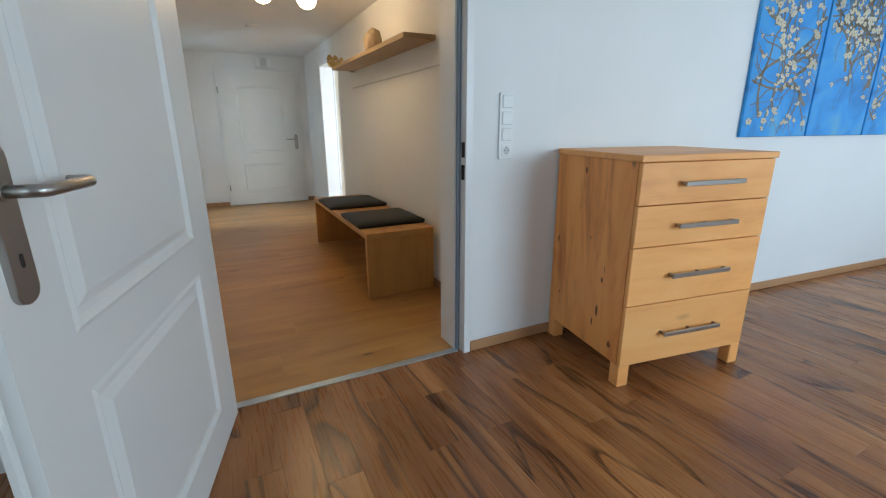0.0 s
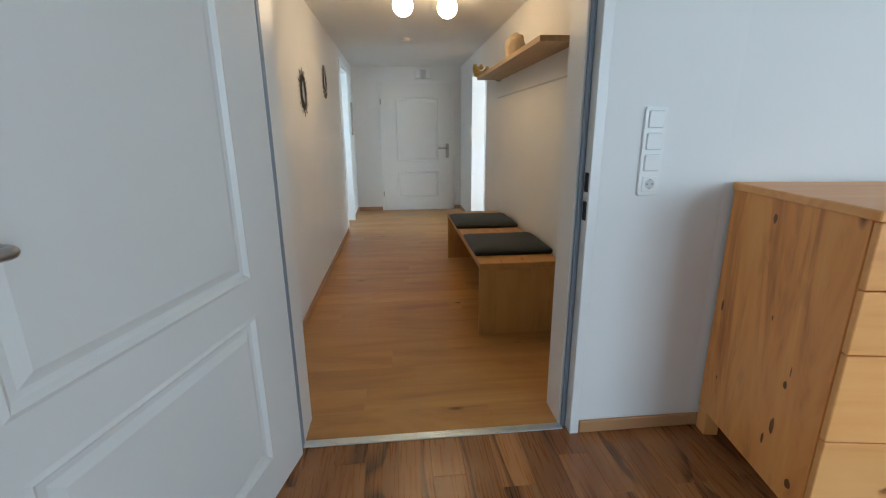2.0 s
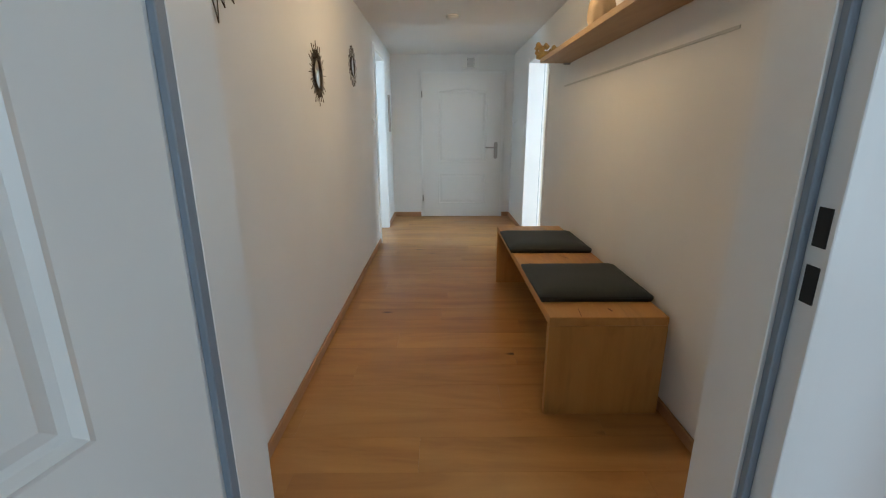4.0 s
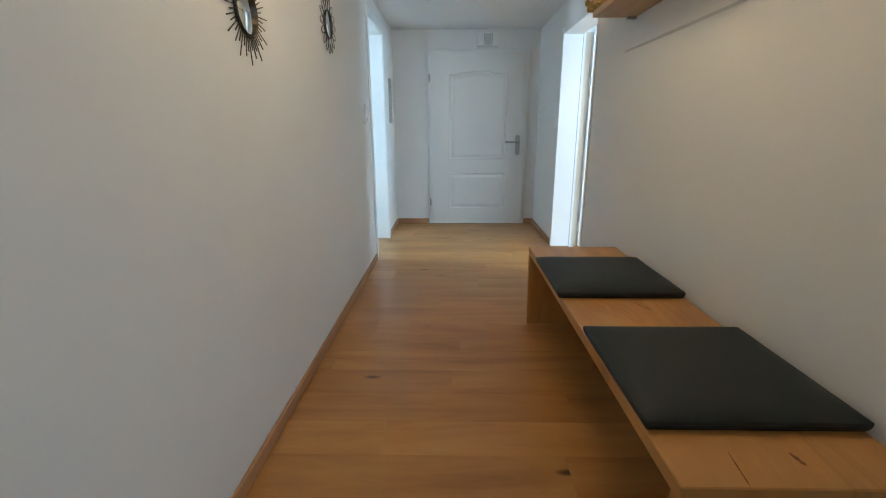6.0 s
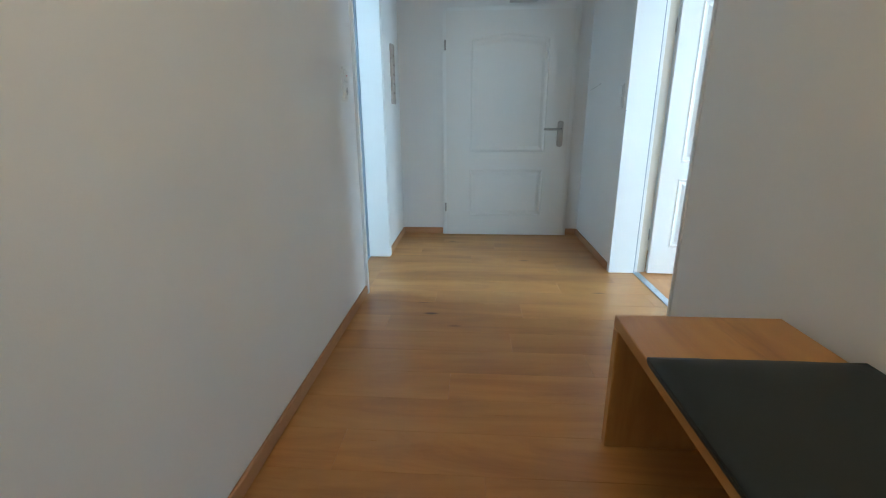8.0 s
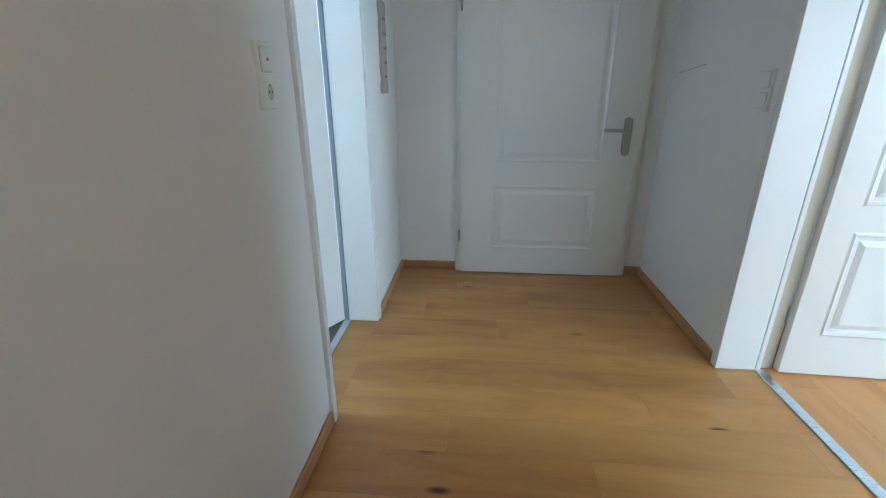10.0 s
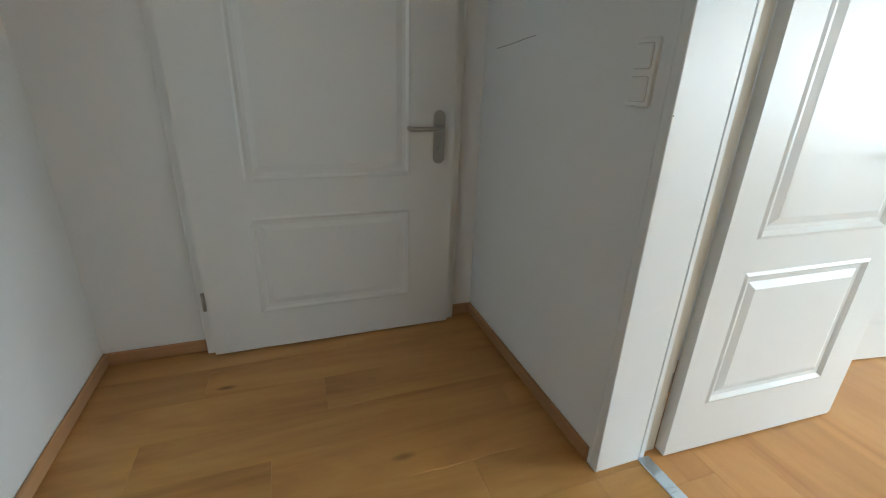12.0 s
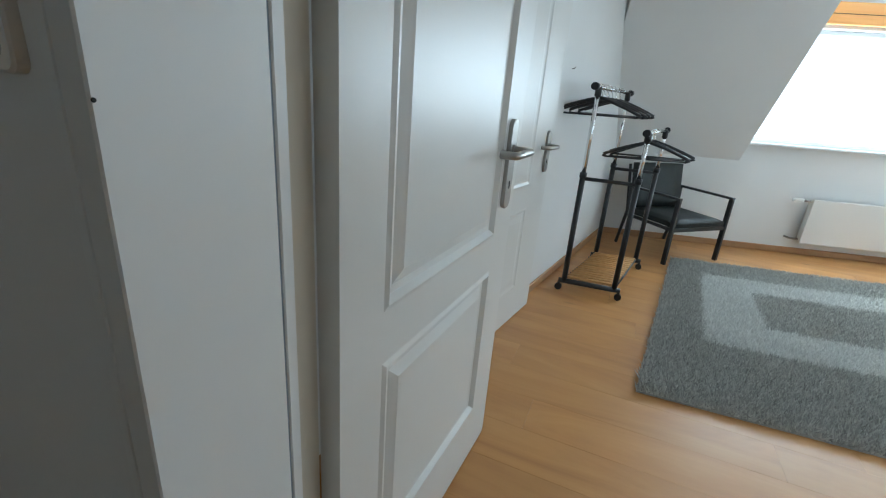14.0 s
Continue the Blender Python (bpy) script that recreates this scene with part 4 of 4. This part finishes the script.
# ---- bedroom window, radiator ----


def window(name, label, m, w, h, bars=(0.5,), frame_w=0.06):
    """A white casement window in the plane of its opening; local x along the wall, z up from the sill, y out."""
    ob = tagged(thing(name, m, label, "window"), kind="structure")
    for n, b in (("frame_bottom", (0, w, 0, 0.06, 0, frame_w)), ("frame_top", (0, w, 0, 0.06, h - frame_w, h)),
                 ("frame_side", (0, frame_w, 0, 0.06, frame_w, h - frame_w)), ("frame_side", (w - frame_w, w, 0, 0.06, frame_w, h - frame_w))):
        part(n, boxes(b, bevel=0.004), FRAME, ob)
    for f in bars:
        part("mullion", boxes((w * f - 0.04, w * f + 0.04, 0.002, 0.058, frame_w, h - frame_w), bevel=0.004), FRAME, ob)
    pane = part("pane", boxes((frame_w, w - frame_w, 0.028, 0.034, frame_w, h - frame_w)), GLASS, ob)
    pane.visible_shadow = False
    return ob


GLASS = nodes_of("window_glass", 0.0)[0]
GLASS.node_tree.nodes["Principled BSDF"].inputs["Transmission Weight"].default_value = 1.0
GLASS.node_tree.nodes["Principled BSDF"].inputs["IOR"].default_value = 1.02

window("window_1", "wide white window in the dormer, bright with daylight", EAST @ pose(1.03, 0.08, 0.95), 2.62, 0.90, (0.5,), 0.035)
window("window_2", "unseen white living room window", pose(5.60, -1.2, 0.8, 0, 0, -90), 2.2, 1.3)
window("window_3", "unseen white living room window", pose(3.9, -4.68, 0.8, 0, 0, 180), 2.0, 1.3)
window("window_6", "white bathroom window", pose(-2.26, 3.85, 1.0, 0, 0, 90), 0.9, 1.0)
# Assumed window, out of view, set in front of the west fill lamp.
window("window_5_added", "unseen white living room window", pose(-2.56, -3.7, 0.8, 0, 0, 90), 1.6, 1.3)
p, q = east(2.34, -0.17, 1.40), east(2.34, 2.0, 1.40)
window_light("daylight_bedroom", p, q, 2.55, 0.84, 265, (0.64, 0.83, 1.0))
# Added fill lamp that brightens the hall end through the bedroom doorway.
window_light("fill_bedroom_south", (3.4, 0.55, 1.3), (3.4, 3, 1.2), 1.9, 0.9, 42, (0.62, 0.82, 1.0))
# Supposed window, never in view, that goes with the south fill lamp.
window("window_4_added", "unseen added bedroom window", pose(4.4, 0.52, 0.8, 0, 0, 180), 2.0, 1.0)
solid("window_sill", boxes((1.005, 3.68, -0.05, 0.08, 0.928, 0.949), bevel=0.004), FRAME, "white window sill under the dormer window", "window sill", "structure", EAST)
ob = thing("blind_box", EAST, "wooden blind box above the bedroom window", "blind")
part("box", boxes((1.02, 3.68, -0.055, -0.001, 1.875, 2.03), bevel=0.004), PINE, ob)
part("groove", boxes((1.025, 3.675, -0.0562, -0.0545, 1.945, 1.950)), DARK, ob)


def radiator():
    ob = thing("radiator", EAST @ pose(1.64, -0.10, 0.125), "white flat panel radiator under the window", "radiator")
    part("front_panel", boxes((0, 1.15, 0, 0.018, 0, 0.395), bevel=0.005, seg=2), RADIATOR, ob)
    part("back_panel", boxes((0.01, 1.14, 0.055, 0.068, 0.01, 0.385), bevel=0.004), RADIATOR, ob)
    part("side_cover", boxes((0.0, 0.012, 0.0185, 0.0545, 0.02, 0.38)), RADIATOR, ob)
    for k in range(18):
        part("grille_slat", boxes((0.02 + 0.062 * k, 0.07 + 0.062 * k, 0.0185, 0.0545, 0.383, 0.389)), RADIATOR, ob)
    bm = bmesh.new()
    tube(bm, [(0.0, 0.036, 0.375), (-0.05, 0.036, 0.375)], 0.010, 10)
    part("valve", bm, STEEL, ob)
    part("valve_head", lathe(bmesh.new(), [(0.014, -0.06), (0.018, -0.08), (0.018, -0.13), (0.014, -0.145)], (0, 0.036, 0.375), 16, "x"), WHITE, ob, "white thermostat head")
    bm = bmesh.new()
    tube(bm, [(0.0, 0.036, 0.03), (-0.07, 0.036, 0.03), (-0.075, 0.10, 0.03)], 0.009, 10)
    part("return_pipe", bm, STEEL, ob)
    for x in (0.2, 0.95):
        part("wall_bracket", boxes((x, x + 0.03, 0.0685, 0.10, 0.05, 0.34)), RADIATOR, ob)
    return ob


radiator()

# ---- clothes rack ----
NL, NR, FL, FR = Vector((3.914, 4.344)), Vector((3.945, 4.041)), Vector((4.592, 4.216)), Vector((4.635, 3.932))


def clothes_rack():
    o = (NL + NR + FL + FR) / 4
    at = lambda p, z: (p.x - o.x, p.y - o.y, z)
    mid = lambda p, q, f: p + (q - p) * f
    ob = thing("clothes_rack", pose(o.x, o.y, 0), "black rolling clothes rack with two chrome rails", "clothes rack")
    top = {0: 1.215, 1: 0.995}
    for a, b in ((NL, NR), (FL, FR)):
        bm = bmesh.new()
        d = (b - a).normalized() * 0.035
        tube(bm, [at(a - d, 0.065), at(b + d, 0.065)], 0.017, 8)
        part("foot_bar", bm, BLACKMETAL, ob)
        bm = bmesh.new()
        tube(bm, [at(a, 0.725), at(b, 0.725)], 0.011, 8)
        part("cross_bar", bm, BLACKMETAL, ob)
        for p, i, s in ((a, 0, -1), (b, 1, 1)):
            bm = bmesh.new()
            tube(bm, [at(p, 0.065), at(p, 0.74)], 0.0165, 12)
            part("lower_post", bm, BLACKMETAL, ob)
            part("collar", tube(bmesh.new(), [at(p, 0.73), at(p, 0.76)], 0.021, 12), BLACKPLASTIC, ob)
            part("upper_post", tube(bmesh.new(), [at(p, 0.75), at(p, top[i])], 0.0125, 12), CHROME, ob, "chrome tube")
            part("post_cap", tube(bmesh.new(), [at(p, top[i] - 0.03), at(p, top[i] + 0.022)], 0.018, 12), BLACKPLASTIC, ob)
            q = p + d / 0.035 * 0.030 * s
            part("caster_stem", tube(bmesh.new(), [at(q, 0.03), at(q, 0.06)], 0.008, 8), BLACKPLASTIC, ob)
            wheel = bmesh.new()
            c = Vector(at(q, 0.022))
            tube(wheel, [c + Vector((-0.012, 0.0, 0)), c + Vector((0.012, 0.0, 0))], 0.0215, 16)
            part("caster_wheel", wheel, BLACKPLASTIC, ob)
    for a, b, i in ((NL, FL, 0), (NR, FR, 1)):
        d = (b - a).normalized() * 0.05
        part("hanging_rail", tube(bmesh.new(), [at(a - d, top[i] + 0.02), at(b + d, top[i] + 0.02)], 0.0115, 12), CHROME, ob, "chrome hanging rail")
        for p, s in ((a, -1), (b, 1)):
            e = p + d * s
            f = p + d * s * 1.7
            part("end_knob", tube(bmesh.new(), [at(e, top[i] + 0.02), at(mid(e, f, 0.2), top[i] + 0.02), at(f, top[i] + 0.02)], 0.020, 14), BLACKPLASTIC, ob)
        part("side_bar", tube(bmesh.new(), [at(a, 0.075), at(b, 0.075)], 0.009, 8), BLACKMETAL, ob)
    for k in range(15):
        f = 0.05 + 0.9 * k / 14
        p, q = mid(NL, FL, f), mid(NR, FR, f)
        part("slat", tube(bmesh.new(), [at(p, 0.086), at(q, 0.086)], 0.0085, 6), SLATWOOD, ob, "thin bamboo slat")
    for s in (0.12, 0.88):
        p, q = mid(NL, NR, s), mid(FL, FR, s)
        part("slat_bearer", tube(bmesh.new(), [at(p, 0.076), at(q, 0.076)], 0.006, 6), SLATWOOD, ob)
    return ob


clothes_rack()


def hanger(p, turn, tilt=0.0):
    ob = thing("clothes_hanger", pose(p.x, p.y, p.z, 0, tilt, turn), "black plastic clothes hanger on the chrome rail", "hanger", "hangers on the rack")
    bm = bmesh.new()
    tube(bm, [(0.018 * math.cos(a), 0, 0.0 + 0.018 * math.sin(a)) for a in [radians(v) for v in range(200, -61, -20)]] + [(0, 0, -0.035), (0, 0, -0.055)], 0.0028, 7)
    part("hook", bm, CHROME, ob, "small metal hook")
    bm = bmesh.new()
    for s in (-1, 1):
        pts = []
        for k in range(9):
            f = k / 8
            pts.append((s * 0.245 * f, 0.004 * math.sin(math.pi * f), -0.055 - 0.025 * f - 0.055 * f ** 1.3))
        tube(bm, pts, 0.0088, 8)
        tube(bm, [pts[-1], (s * 0.250, 0, -0.143), (s * 0.225, 0, -0.149)], 0.0075, 7)
    part("hanger_body", bm, BLACKPLASTIC, ob)
    part("trouser_bar", tube(bmesh.new(), [(-0.225, 0, -0.149), (0.225, 0, -0.149)], 0.0055, 7), BLACKPLASTIC, ob)
    return ob


for f, turn in ((0.06, 112), (0.13, 121), (0.21, 103), (0.32, 126), (0.45, 108), (0.58, 128), (0.74, 117)):
    p = NL + (FL - NL) * f
    hanger(Vector((p.x, p.y, 1.235)), turn)
for f, turn in ((0.12, 112), (0.24, 124), (0.40, 104)):
    p = NR + (FR - NR) * f
    hanger(Vector((p.x, p.y, 1.015)), turn)


def armchair():
    """Low black metal armchair with leather seat; local x: width, -y: front."""
    ob = thing("armchair", pose(5.27, 3.70, 0, 0, 0, -45), "low black metal armchair with a black leather seat", "armchair")
    w, dp = 0.285, 0.255
    for s in (-1, 1):
        x = s * w
        part("front_leg", boxes((x - 0.012, x + 0.012, -dp - 0.018, -dp + 0.018, 0, 0.515), bevel=0.003), BLACKMETAL, ob)
        bm = bmesh.new()
        tube(bm, [(x, dp + 0.025, 0.012), (x, dp - 0.03, 0.31), (x, dp - 0.02, 0.515)], 0.014, 8)
        tube(bm, [(x, dp - 0.03, 0.31), (x, dp + 0.045, 0.70)], 0.012, 8)
        part("rear_leg", bm, BLACKMETAL, ob)
        part("armrest", boxes((x - 0.017, x + 0.017, -dp - 0.018, dp, 0.515, 0.533), bevel=0.004), BLACKMETAL, ob)
        part("seat_rail", boxes((x - 0.010, x + 0.010, -dp + 0.018, dp - 0.035, 0.27, 0.295), bevel=0.002), BLACKMETAL, ob)
    part("front_rail", boxes((-w + 0.012, w - 0.012, -dp - 0.012, -dp + 0.010, 0.265, 0.295), bevel=0.002), BLACKMETAL, ob)
    bm = box(bmesh.new(), -w + 0.015, w - 0.015, -dp - 0.005, dp - 0.045, 0.296, 0.345)
    bmesh.ops.subdivide_edges(bm, edges=bm.edges[:], cuts=5, use_grid_fill=True)
    for v in bm.verts:
        e = max(abs(v.co.x) / w, abs(v.co.y) / dp)
        if v.co.z > 0.33:
            v.co.z += 0.008 * (1 - e ** 4) - 0.010 * e ** 8
    for f in bm.faces:
        f.smooth = True
    part("seat", bm, LEATHER, ob, "black leather seat pad")
    bm = box(bmesh.new(), -w + 0.015, w - 0.015, -0.014, 0.014, 0, 0.37)
    bmesh.ops.subdivide_edges(bm, edges=bm.edges[:], cuts=4, use_grid_fill=True)
    for v in bm.verts:
        v.co.y += 0.020 * (1 - (v.co.x / w) ** 2) + 0.17 * v.co.z
    for f in bm.faces:
        f.smooth = True
    part("backrest", bm, LEATHER, ob, "black leather backrest", Matrix.Translation((0, dp - 0.05, 0.345)))
    return ob


armchair()

# ---- rug ----


def rug():
    """A shaggy rug: a backing and many short tufts, with lighter blocks in the pile."""
    c = [Vector(v) for v in ((2.995, 3.88), (5.04, 3.655), (5.45, 1.95), (3.12, 1.75))]
    at = lambda u, v: (c[0] * (1 - u) + c[1] * u) * (1 - v) + (c[3] * (1 - u) + c[2] * u) * v
    o = at(0.5, 0.5)
    ob = thing("rug", pose(o.x, o.y, 0), "grey shaggy rug with paler rectangles on the floor", "rug")
    bm = bmesh.new()
    lo, hi = [], []
    for p in c:
        lo.append(bm.verts.new((p.x - o.x, p.y - o.y, 0.001)))
        hi.append(bm.verts.new((p.x - o.x, p.y - o.y, 0.010)))
    bm.faces.new(lo)
    bm.faces.new(hi)
    for i in range(4):
        bm.faces.new((lo[i], lo[(i + 1) % 4], hi[(i + 1) % 4], hi[i]))
    part("backing", bm, RUG, ob)
    rng = np.random.RandomState(3)
    n = 130000
    u, v = rng.rand(n), rng.rand(n)
    co = np.zeros((n, 4, 3))
    c4 = np.array([[p.x - o.x, p.y - o.y] for p in c])
    base = (c4[0] * (1 - u)[:, None] + c4[1] * u[:, None]) * (1 - v)[:, None] + (c4[3] * (1 - u)[:, None] + c4[2] * u[:, None]) * v[:, None]
    ang = rng.rand(n) * 6.283
    r = 0.0036 + 0.0034 * rng.rand(n)
    for k in range(3):
        co[:, k, 0] = base[:, 0] + r * np.cos(ang + 2.094 * k)
        co[:, k, 1] = base[:, 1] + r * np.sin(ang + 2.094 * k)
        co[:, k, 2] = 0.009
    lean = rng.randn(n, 2) * 0.012
    co[:, 3, :2] = base + lean
    co[:, 3, 2] = 0.018 + 0.026 * rng.rand(n)
    idx = np.arange(n)[:, None] * 4
    faces = np.concatenate([idx + f for f in ([0, 1, 3], [1, 2, 3], [2, 0, 3])], 1).reshape(-1, 3)
    me = bpy.data.meshes.new("shag")
    me.from_pydata(co.reshape(-1, 3).tolist(), [], faces.tolist())
    me.materials.append(RUG)
    pale = ((u > 0.29) & (u < 0.84) & (v > 0.125) & (v < 0.88)).astype(float)
    pale[(u > 0.44) & (u < 0.71) & (v > 0.29) & (v < 0.74)] = 0.0
    pale = np.clip(pale * 0.88 + 0.05 + 0.2 * (rng.rand(n) - 0.5), 0, 1)
    at_ = me.attributes.new("shade", "FLOAT", "POINT")
    at_.data.foreach_set("value", np.repeat(pale, 4))
    pile = new("shag", me)
    pile.parent = ob
    tagged(pile, kind="stuff")


rug()

# ---- floors: a base and its planks ----


def plank_mesh(length, width, material, name):
    e = 0.0005
    bm = bmesh.new()
    x, y = length / 2 - 0.0002, width / 2 - 0.0002
    rings = [[bm.verts.new(v) for v in ((-a, -b, z), (a, -b, z), (a, b, z), (-a, b, z))] for a, b, z in ((x, y, -0.006), (x, y, -e), (x - e, y - e, 0))]
    for p, q in zip(rings, rings[1:]):
        for i in range(4):
            bm.faces.new((p[i], p[(i + 1) % 4], q[(i + 1) % 4], q[i]))
    bm.faces.new(rings[2])
    return finish(bm, name, material)


def plank_floor(name, label, x0, x1, y0, y1, along, material, width=0.19, length=1.29, near=None, far=None):
    """A base with planks in rows; near: x0, x1, y0, y1 of the stretch whose planks are parts, the others being joined with the material far."""
    base = structure(name, boxes((x0, x1, y0, y1, -0.06, -0.004)), DARK, label, "floor")
    rng = random.Random(name)
    cache = {}
    a0, a1, b0, b1 = (x0, x1, y0, y1) if along == "x" else (y0, y1, x0, x1)
    joined, faces = [], []
    b = b0
    row = 0
    while b < b1 - 0.01:
        w = min(width, b1 - b)
        a = a0 - (0.43 * row * length + rng.uniform(0, 0.3) * length) % length
        while a < a1 - 0.005:
            s, e = max(a, a0), min(a + length, a1)
            a += length
            if e - s < 0.004:
                continue
            c, d = (s + e) / 2, b + w / 2
            x, y = (c, d) if along == "x" else (d, c)
            if near and not (near[0] < x < near[1] and near[2] < y < near[3]):
                k = len(joined)
                g = 0.0006
                joined += [(s + g, -d - w / 2 + g, 0), (e - g, -d - w / 2 + g, 0), (e - g, -d + w / 2 - g, 0), (s + g, -d + w / 2 - g, 0)]
                joined += [(s, -d - w / 2, -0.004), (e, -d - w / 2, -0.004), (e, -d + w / 2, -0.004), (s, -d + w / 2, -0.004)]
                faces += [(k, k + 1, k + 2, k + 3)] + [(k + 4 + i, k + 4 + (i + 1) % 4, k + (i + 1) % 4, k + i) for i in range(4)]
                continue
            key = (round(e - s, 3), round(w, 3))
            if key not in cache:
                cache[key] = plank_mesh(key[0], key[1], material, "plank")
            ob = new("plank", cache[key])
            ob.parent = base
            ob.matrix_basis = pose(c, d, 0) if along == "x" else pose(d, c, 0, 0, 0, 90)
        b += w
        row += 1
    if joined:
        me = bpy.data.meshes.new("far_planks")
        me.from_pydata(joined, [], faces)
        me.materials.append(far)
        ob = new("far_planks", me)
        ob.parent = base
        ob.matrix_basis = pose(0, 0, 0, 0, 0, 90)
        tagged(ob, kind="stuff")
    return base


structure("floor_bathroom", boxes((-2.3, -0.42, 3.3, 5.5, -0.06, -0.002)), TILE, "dark grey bathroom floor", "floor")
structure("floor_bathroom_sill", boxes((-0.42, -0.24, 3.985, 4.751, -0.06, -0.003)), OAK, "oak floor in the doorway", "floor")
plank_floor("floor_hall", "honey oak plank floor laid across the hall", -0.24, 1.59, 0.04, 5.515, "x", OAK)
plank_floor("floor_living", "dark walnut laminate plank floor with strong grain", -2.5, 5.6, -4.6, 0.04, "y", WALNUT, 0.125, 0.95, (-0.5, 3.4, -1.9, 0.1), WALNUT_FAR)
plank_floor("floor_bedroom", "light honey oak plank floor", 1.59, 6.8, 0.6, 4.83, "y", OAK_BED)
